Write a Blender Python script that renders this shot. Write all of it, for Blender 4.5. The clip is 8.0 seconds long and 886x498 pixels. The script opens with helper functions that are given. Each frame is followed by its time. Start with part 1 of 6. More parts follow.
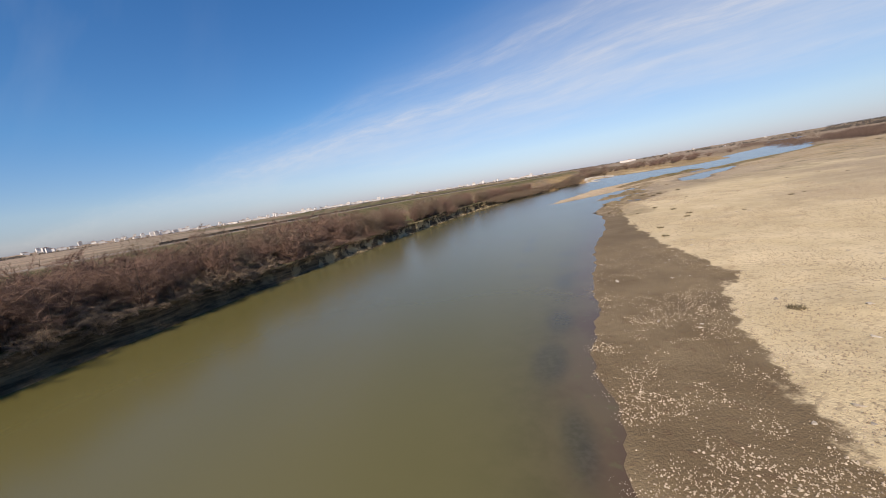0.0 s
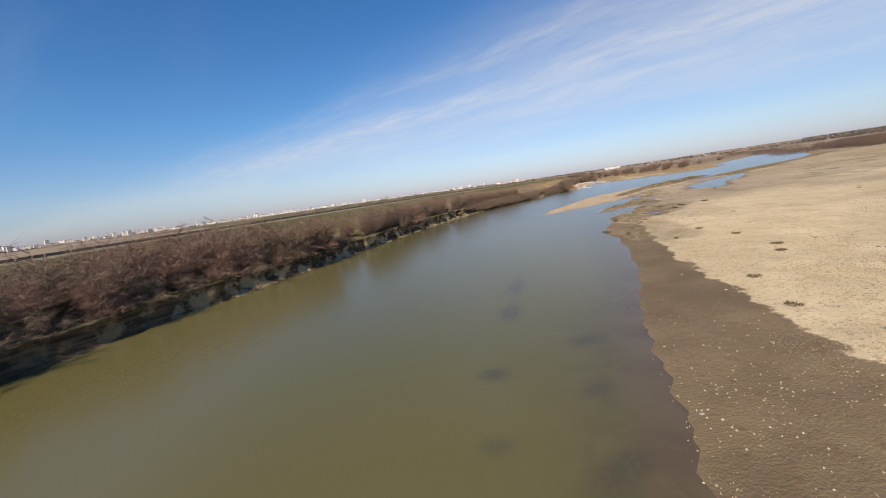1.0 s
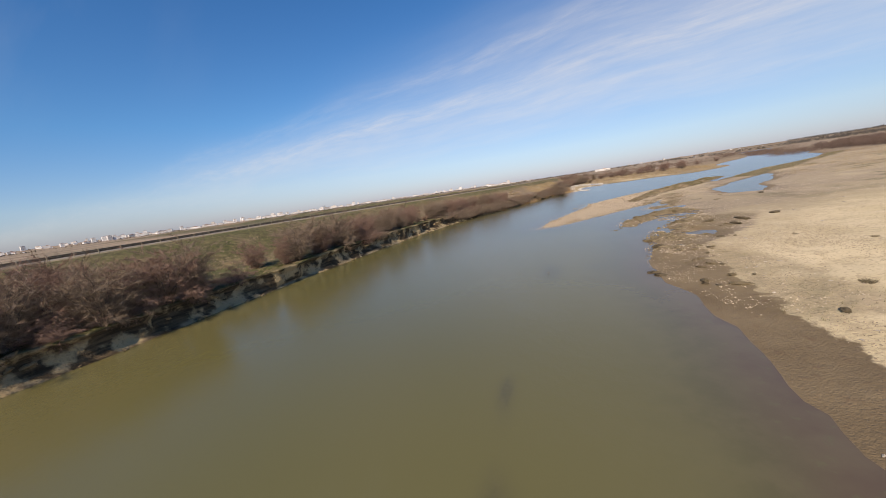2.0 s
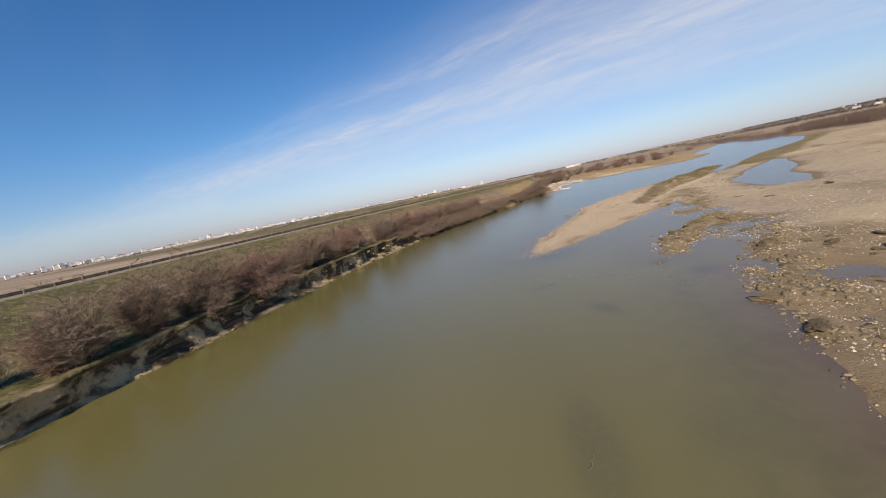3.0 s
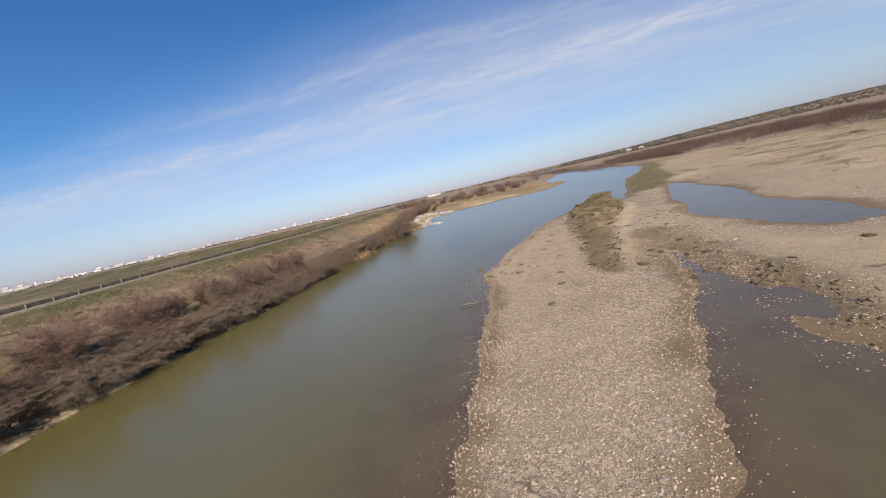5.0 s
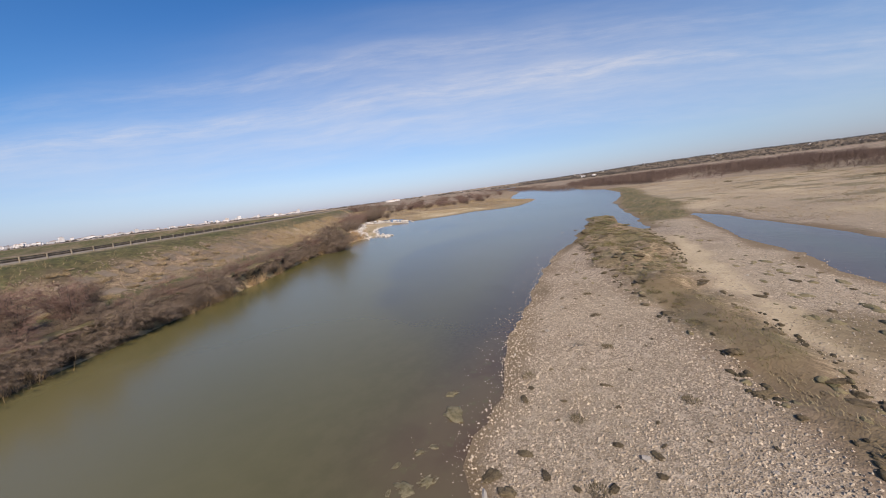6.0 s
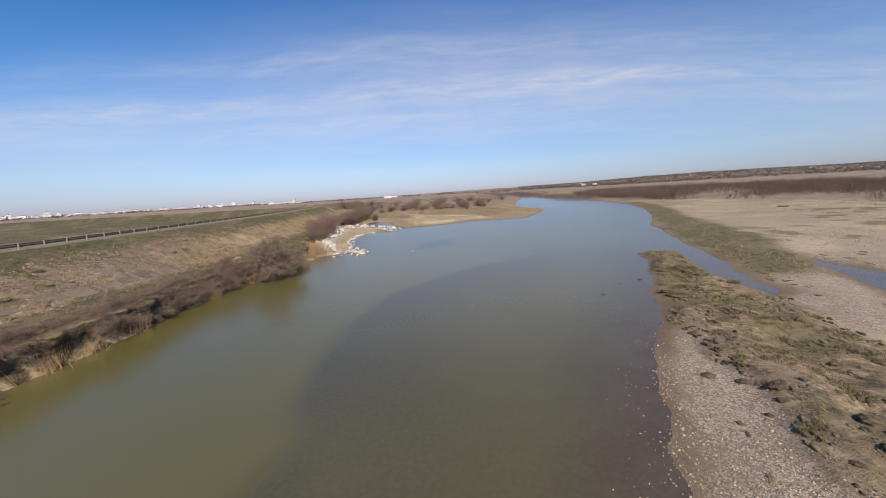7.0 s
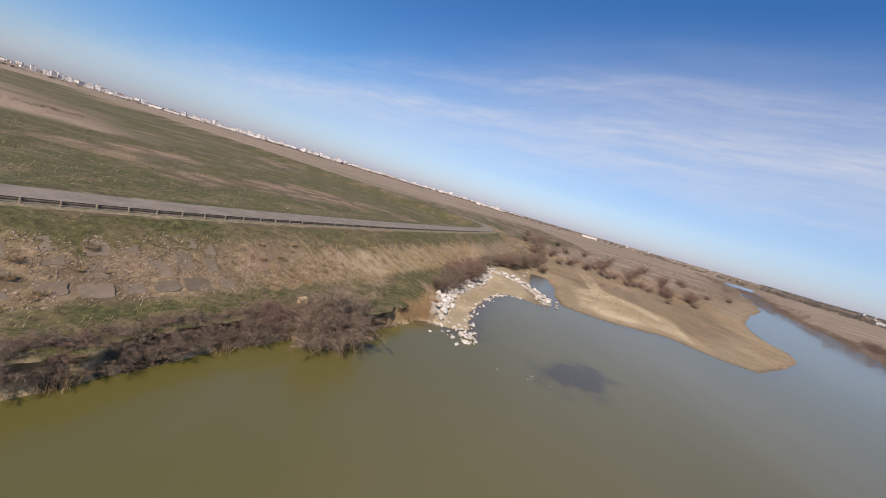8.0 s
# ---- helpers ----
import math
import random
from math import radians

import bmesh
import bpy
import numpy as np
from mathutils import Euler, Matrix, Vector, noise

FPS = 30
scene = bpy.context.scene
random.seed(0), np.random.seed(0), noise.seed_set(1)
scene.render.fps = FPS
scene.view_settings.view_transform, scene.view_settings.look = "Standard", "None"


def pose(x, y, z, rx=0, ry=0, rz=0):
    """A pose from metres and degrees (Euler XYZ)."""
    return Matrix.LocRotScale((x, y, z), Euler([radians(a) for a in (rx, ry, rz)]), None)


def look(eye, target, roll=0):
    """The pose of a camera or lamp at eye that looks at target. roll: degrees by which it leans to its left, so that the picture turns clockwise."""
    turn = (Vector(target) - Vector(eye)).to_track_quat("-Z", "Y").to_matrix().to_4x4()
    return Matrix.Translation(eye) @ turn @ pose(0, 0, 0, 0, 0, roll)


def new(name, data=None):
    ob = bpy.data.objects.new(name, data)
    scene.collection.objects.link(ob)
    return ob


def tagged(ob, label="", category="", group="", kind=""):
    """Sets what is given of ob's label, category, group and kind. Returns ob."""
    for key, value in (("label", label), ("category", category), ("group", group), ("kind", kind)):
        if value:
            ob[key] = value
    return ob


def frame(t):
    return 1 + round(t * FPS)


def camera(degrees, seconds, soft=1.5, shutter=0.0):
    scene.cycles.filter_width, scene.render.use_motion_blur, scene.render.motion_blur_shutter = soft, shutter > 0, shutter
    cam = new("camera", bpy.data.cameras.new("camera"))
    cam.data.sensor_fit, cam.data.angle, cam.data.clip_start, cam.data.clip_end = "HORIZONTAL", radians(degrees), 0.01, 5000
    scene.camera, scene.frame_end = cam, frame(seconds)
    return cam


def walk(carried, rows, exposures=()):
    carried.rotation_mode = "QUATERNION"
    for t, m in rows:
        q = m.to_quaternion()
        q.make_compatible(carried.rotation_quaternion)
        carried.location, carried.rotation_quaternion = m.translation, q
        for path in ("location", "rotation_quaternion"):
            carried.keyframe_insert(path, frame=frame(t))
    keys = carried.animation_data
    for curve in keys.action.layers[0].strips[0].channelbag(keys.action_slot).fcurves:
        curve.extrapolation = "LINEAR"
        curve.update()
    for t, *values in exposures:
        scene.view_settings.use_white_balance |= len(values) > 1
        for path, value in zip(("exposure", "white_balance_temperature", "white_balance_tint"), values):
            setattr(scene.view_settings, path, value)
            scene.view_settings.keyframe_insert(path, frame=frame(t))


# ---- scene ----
cam = camera(102.4, 8.0, soft=0.7)
PATH = [  # seconds; eye x, y, z; yaw, pitch, roll
    (0, 3.27, -2.8, 7.07, 2.62, -9.33, -8.98),
    (0.5, 5.05, 5.7, 6.8, 1.67, -9.1, -8.1),
    (1, 7.05, 13.97, 6.77, 0.37, -9.14, -7.91),
    (1.5, 9.21, 22.65, 6.81, -0.52, -9.14, -7.68),
    (1.7, 10.09, 25.83, 6.79, -0.57, -9.09, -7.64),
    (2.8, 14.79, 45.09, 7.14, -3.82, -8.87, -11.19),
    (3, 15.86, 48.26, 7.26, -4.5, -9.02, -11.38),
    (3.5, 18.34, 56.47, 7.52, -8.3, -9.01, -12.24),
    (4, 21.2, 64.1, 7.6, -15.35, -8.76, -16.07),
    (4.5, 24.89, 71.39, 7.69, -20.67, -8.73, -16.01),
    (4.7, 26.25, 74.36, 7.7, -22.74, -8.73, -14.8),
    (5.8, 37.25, 94.85, 6.97, -32.32, -8.76, -8.01),
    (6, 39.44, 97.69, 6.98, -33.26, -8.69, -7.09),
    (6.5, 44.85, 104.67, 7.17, -33.1, -8.76, -2.64),
    (7, 50.29, 112.4, 8.26, -33.99, -8.91, -3.32),
    (7.5, 56.02, 119.86, 10.85, -29.73, -8.87, 1.35),
    (7.6, 57.08, 121.23, 11.55, -27.06, -8.66, 3.39),
    (7.7, 58.09, 122.55, 12.32, -23.96, -8.88, 5.4),
    (7.8, 59.07, 123.85, 13.15, -18.9, -8.82, 9.11),
    (7.9, 60.02, 125.15, 14.05, -12.07, -8.86, 13.72),
    (8, 60.96, 126.48, 14.98, -5.23, -8.91, 16.7),
]
walk(cam, [(t, pose(x, y, z, 90 + pitch, 0, yaw) @ pose(0, 0, 0, 0, 0, roll)) for t, x, y, z, yaw, pitch, roll in PATH],
     exposures=((0.0, 0.12, 7900, 14), (3.0, 0.11, 7950, 14), (4.5, 0.09, 7750, 15), (6.0, 0.05, 7330, 16), (7.5, 0.04, 7230, 16), (8.0, 0.06, 7500, 16)))

# ---- light ----
SUN_ELEVATION, SUN_AZIMUTH = 38.0, -162.0  # azimuth clockwise from +y


def make_world():
    world = bpy.data.worlds.new("sky")
    scene.world = world
    world.use_nodes = True
    nt = world.node_tree
    nt.nodes.clear()
    out = nt.nodes.new("ShaderNodeOutputWorld")
    back = nt.nodes.new("ShaderNodeBackground")
    back.inputs["Strength"].default_value = 0.12
    sky = nt.nodes.new("ShaderNodeTexSky")
    sky.sky_type = "NISHITA"
    sky.sun_disc = False
    sky.sun_elevation = radians(SUN_ELEVATION)
    sky.sun_rotation = radians(SUN_AZIMUTH)
    sky.altitude, sky.air_density, sky.dust_density, sky.ozone_density = 100, 1.0, 0.35, 5.0

    def math_node(op, a, b=None, c=None, clamp=False):
        n = nt.nodes.new("ShaderNodeMath")
        n.operation, n.use_clamp = op, clamp
        for i, v in enumerate((a, b, c)):
            if v is None:
                continue
            if isinstance(v, (int, float)):
                n.inputs[i].default_value = v
            else:
                nt.links.new(v, n.inputs[i])
        return n.outputs[0]

    def dot(vec, v):
        n = nt.nodes.new("ShaderNodeVectorMath")
        n.operation = "DOT_PRODUCT"
        nt.links.new(vec, n.inputs[0])
        n.inputs[1].default_value = v
        return n.outputs["Value"]

    def noise_at(x, y, scale, detail, rough):
        c = nt.nodes.new("ShaderNodeCombineXYZ")
        nt.links.new(x, c.inputs[0])
        nt.links.new(y, c.inputs[1])
        n = nt.nodes.new("ShaderNodeTexNoise")
        n.inputs["Scale"].default_value, n.inputs["Detail"].default_value, n.inputs["Roughness"].default_value = scale, detail, rough
        nt.links.new(c.outputs[0], n.inputs["Vector"])
        return n.outputs[0]

    # thin cirrus in long bands, straight lines on a high flat layer
    vec = nt.nodes.new("ShaderNodeTexCoord").outputs["Generated"]
    ahead = math_node("MAXIMUM", math_node("ABSOLUTE", dot(vec, (0.56, 0.83, 0.0))), 0.08)
    u = math_node("DIVIDE", dot(vec, (0.83, -0.56, 0.0)), ahead)
    v = math_node("DIVIDE", dot(vec, (0.0, 0.0, 1.0)), ahead)
    wav = noise_at(u, v, 1.3, 2.0, 0.5)
    vw = math_node("ADD", v, math_node("MULTIPLY", math_node("SUBTRACT", wav, 0.5), 0.10))
    vs = math_node("MULTIPLY", vw, 9.0)
    streak = noise_at(math_node("MULTIPLY", u, 0.7), vs, 1.1, 5.0, 0.5)
    fine = noise_at(math_node("MULTIPLY", u, 3.0), math_node("MULTIPLY", vs, 2.4), 2.2, 5.0, 0.65)

    def band(centre, width, gain):
        d = math_node("DIVIDE", math_node("SUBTRACT", vw, centre), width)
        return math_node("MULTIPLY", math_node("POWER", 2.718, math_node("MULTIPLY", math_node("MULTIPLY", d, d), -1.0)), gain)

    # the veil thins out far to the left and is torn into fibres to the right
    near_left = math_node("MULTIPLY_ADD", u, 0.3, 1.08, clamp=True)
    near_right = math_node("MULTIPLY_ADD", u, -0.42, 1.18, clamp=True)
    side = math_node("MAXIMUM", math_node("MULTIPLY", near_left, near_right), 0.22)
    s = math_node("MULTIPLY_ADD", streak, 3.0, -0.95, clamp=True)
    f = math_node("MULTIPLY_ADD", fine, 2.8, -0.9, clamp=True)
    # a second set of fibres crosses the first at a low angle
    tilt = math_node("ADD", v, math_node("MULTIPLY", u, 0.13))
    cross = noise_at(math_node("MULTIPLY", u, 0.9), math_node("MULTIPLY", tilt, 10.0), 1.0, 4.0, 0.5)
    cross = math_node("MULTIPLY_ADD", cross, 2.4, -0.75, clamp=True)
    veil = math_node("MULTIPLY", math_node("ADD", band(0.22, 0.12, 0.58), math_node("MULTIPLY", band(0.38, 0.10, 0.25), math_node("MULTIPLY_ADD", u, 0.8, 1.0, clamp=True))), math_node("MULTIPLY_ADD", s, 0.34, 0.66))
    veil = math_node("MULTIPLY", veil, math_node("MULTIPLY_ADD", cross, 0.26, 0.76))
    lines = math_node("ADD", math_node("ADD", band(0.265, 0.036, 0.30), band(0.14, 0.022, 0.10)), math_node("ADD", band(0.36, 0.03, 0.18), band(0.20, 0.02, 0.10)))
    lines = math_node("MULTIPLY", math_node("MULTIPLY", lines, s), math_node("MULTIPLY_ADD", f, 0.9, 0.15))
    # loose feathers high over the left bank
    ahead_left = math_node("MAXIMUM", dot(vec, (-0.17, 0.985, 0.0)), 0.08)
    u2 = math_node("DIVIDE", dot(vec, (0.985, 0.17, 0.0)), ahead_left)
    v2 = math_node("DIVIDE", dot(vec, (0.0, 0.0, 1.0)), ahead_left)
    along = math_node("ADD", math_node("MULTIPLY", u2, 0.5), math_node("MULTIPLY", v2, 0.87))
    across = math_node("SUBTRACT", math_node("MULTIPLY", u2, 0.87), math_node("MULTIPLY", v2, 0.5))
    plume = noise_at(math_node("MULTIPLY", along, 1.6), math_node("MULTIPLY", across, 3.6), 1.1, 5.0, 0.55)
    plume = math_node("MULTIPLY_ADD", plume, 3.2, -1.55, clamp=True)
    high = math_node("MULTIPLY", math_node("MULTIPLY_ADD", v2, 3.0, -0.5, clamp=True), math_node("MULTIPLY_ADD", v2, -1.2, 1.5, clamp=True))
    plume = math_node("MULTIPLY", math_node("MULTIPLY", plume, high), math_node("MULTIPLY", math_node("MULTIPLY_ADD", u2, -1.4, -0.2, clamp=True), 0.1))
    amount = math_node("MULTIPLY", math_node("MULTIPLY", math_node("ADD", veil, lines), side), math_node("MULTIPLY_ADD", f, 0.18, 0.8))
    amount = math_node("ADD", amount, plume, clamp=True)
    mix = nt.nodes.new("ShaderNodeMixRGB")
    nt.links.new(amount, mix.inputs["Fac"])
    # the air of this clear, slightly hazy day: deep blue overhead, pale grey-blue low down
    tint = nt.nodes.new("ShaderNodeValToRGB")
    tint.color_ramp.elements[0].position, tint.color_ramp.elements[0].color = 0.0, (0.54, 0.61, 0.95, 1)
    tint.color_ramp.elements[1].position, tint.color_ramp.elements[1].color = 0.75, (0.12, 0.70, 1.20, 1)
    mid = tint.color_ramp.elements.new(0.07)
    mid.color = (0.69, 0.79, 1.0, 1)
    mid = tint.color_ramp.elements.new(0.22)
    mid.color = (0.42, 0.83, 1.13, 1)
    nt.links.new(math_node("ABSOLUTE", dot(vec, (0.0, 0.0, 1.0))), tint.inputs["Fac"])
    air = nt.nodes.new("ShaderNodeMixRGB")
    air.blend_type = "MULTIPLY"
    air.inputs["Fac"].default_value = 1.0
    nt.links.new(sky.outputs[0], air.inputs["Color1"])
    nt.links.new(tint.outputs["Color"], air.inputs["Color2"])
    nt.links.new(air.outputs[0], mix.inputs["Color1"])
    mix.inputs["Color2"].default_value = (6.2, 6.5, 6.95, 1)
    nt.links.new(mix.outputs[0], back.inputs["Color"])
    nt.links.new(back.outputs[0], out.inputs["Surface"])


make_world()
sun = bpy.data.lights.new("sun", "SUN")
sun.energy, sun.angle, sun.color = 5.4, radians(0.53), (1.0, 0.94, 0.85)
sun_ob = new("sun", sun)
a, e = radians(SUN_AZIMUTH), radians(SUN_ELEVATION)
sun_ob.matrix_world = look((math.sin(a) * math.cos(e) * 100, math.cos(a) * math.cos(e) * 100, math.sin(e) * 100), (0, 0, 0))


# ---- materials ----
class Nodes:
    """A node material with short calls for the nodes that are used here."""

    def __init__(self, name):
        self.mat = bpy.data.materials.new(name)
        self.mat.use_nodes = True
        self.nt = self.mat.node_tree
        self.nt.nodes.clear()
        self.out = self.nt.nodes.new("ShaderNodeOutputMaterial")
        self.coord = self.nt.nodes.new("ShaderNodeTexCoord").outputs["Object"]

    def put(self, socket, value):
        if value is None:
            return
        if isinstance(value, bpy.types.NodeSocket):
            self.nt.links.new(value, socket)
        elif isinstance(value, (tuple, list)) and len(value) == 3 and socket.type == "RGBA":
            socket.default_value = (*value, 1)
        else:
            socket.default_value = value

    def noise(self, scale, detail=4.0, rough=0.55, vec=None):
        n = self.nt.nodes.new("ShaderNodeTexNoise")
        n.inputs["Scale"].default_value, n.inputs["Detail"].default_value, n.inputs["Roughness"].default_value = scale, detail, rough
        self.put(n.inputs["Vector"], vec or self.coord)
        return n.outputs[0]

    def voronoi(self, scale, vec=None, what="Distance", rand=1.0):
        n = self.nt.nodes.new("ShaderNodeTexVoronoi")
        n.inputs["Scale"].default_value, n.inputs["Randomness"].default_value = scale, rand
        self.put(n.inputs["Vector"], vec or self.coord)
        return n.outputs[what]

    def stretch(self, scale, turn=0.0):
        n = self.nt.nodes.new("ShaderNodeMapping")
        n.inputs["Scale"].default_value, n.inputs["Rotation"].default_value = scale, (0, 0, turn)
        self.put(n.inputs["Vector"], self.coord)
        return n.outputs[0]

    def span(self, value, a, b, lo=0.0, hi=1.0):
        n = self.nt.nodes.new("ShaderNodeMapRange")
        n.interpolation_type = "SMOOTHSTEP"
        for key, v in (("Value", value), ("From Min", a), ("From Max", b), ("To Min", lo), ("To Max", hi)):
            self.put(n.inputs[key], v)
        return n.outputs[0]

    def math(self, op, a, b=None, clamp=False):
        n = self.nt.nodes.new("ShaderNodeMath")
        n.operation, n.use_clamp = op, clamp
        self.put(n.inputs[0], a)
        self.put(n.inputs[1], b)
        return n.outputs[0]

    def mix(self, fac, c1, c2, kind="MIX"):
        n = self.nt.nodes.new("ShaderNodeMixRGB")
        n.blend_type = kind
        self.put(n.inputs["Fac"], fac)
        self.put(n.inputs["Color1"], c1)
        self.put(n.inputs["Color2"], c2)
        return n.outputs[0]

    def attribute(self, name, what="Fac"):
        n = self.nt.nodes.new("ShaderNodeAttribute")
        n.attribute_name = name
        return n.outputs[what]

    def parts_of(self, colour):
        n = self.nt.nodes.new("ShaderNodeSeparateColor")
        self.put(n.inputs[0], colour)
        return n.outputs

    def island(self):
        return self.nt.nodes.new("ShaderNodeNewGeometry").outputs["Random Per Island"]

    def random(self):
        return self.nt.nodes.new("ShaderNodeObjectInfo").outputs["Random"]

    def bump(self, height, strength=0.5, distance=0.05, normal=None):
        n = self.nt.nodes.new("ShaderNodeBump")
        n.inputs["Strength"].default_value, n.inputs["Distance"].default_value = strength, distance
        self.put(n.inputs["Height"], height)
        self.put(n.inputs["Normal"], normal)
        return n.outputs[0]

    def principled(self, colour, rough=0.9, normal=None, metal=0.0, spec=0.3):
        n = self.nt.nodes.new("ShaderNodeBsdfPrincipled")
        self.put(n.inputs["Base Color"], colour)
        self.put(n.inputs["Roughness"], rough)
        self.put(n.inputs["Metallic"], metal)
        self.put(n.inputs["Specular IOR Level"], spec)
        self.put(n.inputs["Normal"], normal)
        self.nt.links.new(n.outputs[0], self.out.inputs["Surface"])
        return self.mat


def varied(name, dark, light, scale, rough=0.9, bump=0.4, distance=0.03, metal=0.0, spec=0.3, by=""):
    """Two tones in a coarse and a fine grain; by 'island' or 'object' the pieces differ too."""
    n = Nodes(name)
    f = n.math("ADD", n.math("MULTIPLY", n.noise(scale), 0.6), n.math("MULTIPLY", n.noise(scale * 7, 3), 0.4))
    f = n.span(f, 0.33, 0.67)
    if by:
        r = n.island() if by == "island" else n.random()
        f = n.math("ADD", n.math("MULTIPLY", f, 0.45), n.math("MULTIPLY", r, 0.55))
    return n.principled(n.mix(f, dark, light), rough, n.bump(n.noise(scale * 5, 5), bump, distance), metal, spec)


def ground_material():
    n = Nodes("river_ground")
    one = n.parts_of(n.attribute("zones", "Color"))
    two = n.parts_of(n.attribute("zones_more", "Color"))
    big, mid, small, tiny = n.noise(0.045, 4), n.noise(0.35, 5), n.noise(2.6, 5), n.noise(14, 4)
    patch = n.span(n.math("ADD", n.math("MULTIPLY", big, 0.5), n.math("MULTIPLY", mid, 0.5)), 0.38, 0.62)
    grain = n.span(small, 0.3, 0.7)
    # bare dry soil and silt
    base = n.mix(patch, (0.105, 0.073, 0.048), (0.18, 0.126, 0.085))
    base = n.mix(n.span(small, 0.5, 0.72, 0, 0.35), base, (0.16, 0.125, 0.08))
    # gravel plain: small stones as cells
    cells = n.voronoi(24.0, what="Color")
    cell = n.parts_of(cells)[0]
    gravel = n.mix(cell, (0.115, 0.083, 0.056), (0.52, 0.42, 0.31))
    gravel = n.mix(n.span(n.parts_of(n.voronoi(10.0, what="Color"))[1], 0.55, 0.9, 0, 0.6), gravel, (0.15, 0.115, 0.08))
    gravel = n.mix(n.span(n.parts_of(n.voronoi(6.0, what="Color"))[2], 0.86, 0.9, 0, 0.5), gravel, (0.5, 0.41, 0.31))
    gravel = n.mix(n.span(mid, 0.42, 0.68, 0, 0.55), gravel, (0.20, 0.15, 0.10))
    gravel = n.mix(n.span(big, 0.45, 0.65, 0, 0.4), gravel, (0.37, 0.30, 0.205))
    base = n.mix(two[0], base, gravel)
    # pale sand
    sand = n.mix(patch, (0.50, 0.40, 0.245), (0.61, 0.495, 0.32))
    sand = n.mix(n.span(tiny, 0.53, 0.72, 0, 0.6), sand, (0.30, 0.225, 0.14))
    sand = n.mix(n.span(n.noise(0.8, 6, 0.7), 0.52, 0.66, 0, 0.45), sand, (0.36, 0.275, 0.17))
    sand = n.mix(n.span(n.parts_of(n.voronoi(9.0, what="Color"))[0], 0.8, 0.95, 0, 0.5), sand, (0.26, 0.195, 0.125))
    edge = n.noise(0.9, 5, 0.6)
    dry = n.span(n.math("ADD", n.attribute("dry_edge"), n.math("MULTIPLY", n.math("SUBTRACT", edge, 0.5), 2.2)), -0.15, 0.2)
    base = n.mix(n.math("MULTIPLY", one[0], dry), base, sand)
    # straw and matted dead grass
    fibre = n.noise(3.0, 5, 0.7, n.stretch((5.0, 1.0, 1.0), 0.5))
    straw = n.mix(n.span(fibre, 0.35, 0.65), (0.125, 0.084, 0.050), (0.43, 0.305, 0.19))
    straw = n.mix(n.span(mid, 0.50, 0.66, 0, 0.7), straw, (0.27, 0.185, 0.13))
    straw = n.mix(n.span(n.noise(1.1, 5, 0.6), 0.54, 0.66, 0, 0.75), straw, (0.085, 0.066, 0.04))
    gaps = n.noise(1.5, 6, 0.72)
    straw = n.mix(n.span(gaps, 0.53, 0.62, 0, 0.65), straw, (0.075, 0.056, 0.033))
    straw = n.mix(n.span(gaps, 0.46, 0.37, 0, 0.75), straw, (0.50, 0.385, 0.245))
    base = n.mix(two[1], base, straw)
    # green grass
    green = n.mix(grain, (0.040, 0.048, 0.013), (0.105, 0.108, 0.034))
    green = n.mix(n.span(mid, 0.46, 0.70, 0, 0.8), green, (0.14, 0.105, 0.052))
    green = n.mix(n.span(n.noise(0.11, 5, 0.65), 0.5, 0.64, 0, 0.6), green, (0.20, 0.15, 0.085))
    green = n.mix(n.span(gaps, 0.50, 0.60, 0, 0.7), green, (0.030, 0.030, 0.012))
    green = n.mix(n.span(gaps, 0.43, 0.35, 0, 0.6), green, (0.22, 0.175, 0.085))
    base = n.mix(one[1], base, green)
    # far fields in broad strips, paled in colour to stand for distance haze
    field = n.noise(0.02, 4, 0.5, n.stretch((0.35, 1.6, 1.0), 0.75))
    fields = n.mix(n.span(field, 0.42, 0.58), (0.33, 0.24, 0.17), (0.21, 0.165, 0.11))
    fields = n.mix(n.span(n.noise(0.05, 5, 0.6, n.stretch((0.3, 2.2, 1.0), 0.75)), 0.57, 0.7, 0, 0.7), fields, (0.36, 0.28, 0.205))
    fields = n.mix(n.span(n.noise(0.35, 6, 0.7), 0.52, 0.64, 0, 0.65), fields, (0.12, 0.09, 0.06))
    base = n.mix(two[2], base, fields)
    # wet mud
    mud = n.mix(patch, (0.140, 0.098, 0.053), (0.20, 0.146, 0.083))
    mud = n.mix(n.span(small, 0.55, 0.75, 0, 0.6), mud, (0.12, 0.07, 0.038))
    damp = n.span(n.math("ADD", n.attribute("wet_edge"), n.math("MULTIPLY", n.math("SUBTRACT", edge, 0.5), 2.2)), 0.2, -0.15)
    wet = n.math("MULTIPLY", one[2], damp)
    base = n.mix(wet, base, mud)
    rough = n.span(wet, 0.2, 1.0, 0.95, 0.78)
    h = n.math("ADD", n.math("MULTIPLY", small, n.span(two[0], 0.2, 0.9, 0.55, 0.12)), n.math("MULTIPLY", tiny, 0.45))
    h = n.math("ADD", h, n.math("MULTIPLY", n.math("MULTIPLY", n.voronoi(24.0), two[0]), 0.22))
    return n.principled(base, rough, n.bump(h, 0.7, 0.12), 0.0, 0.3)


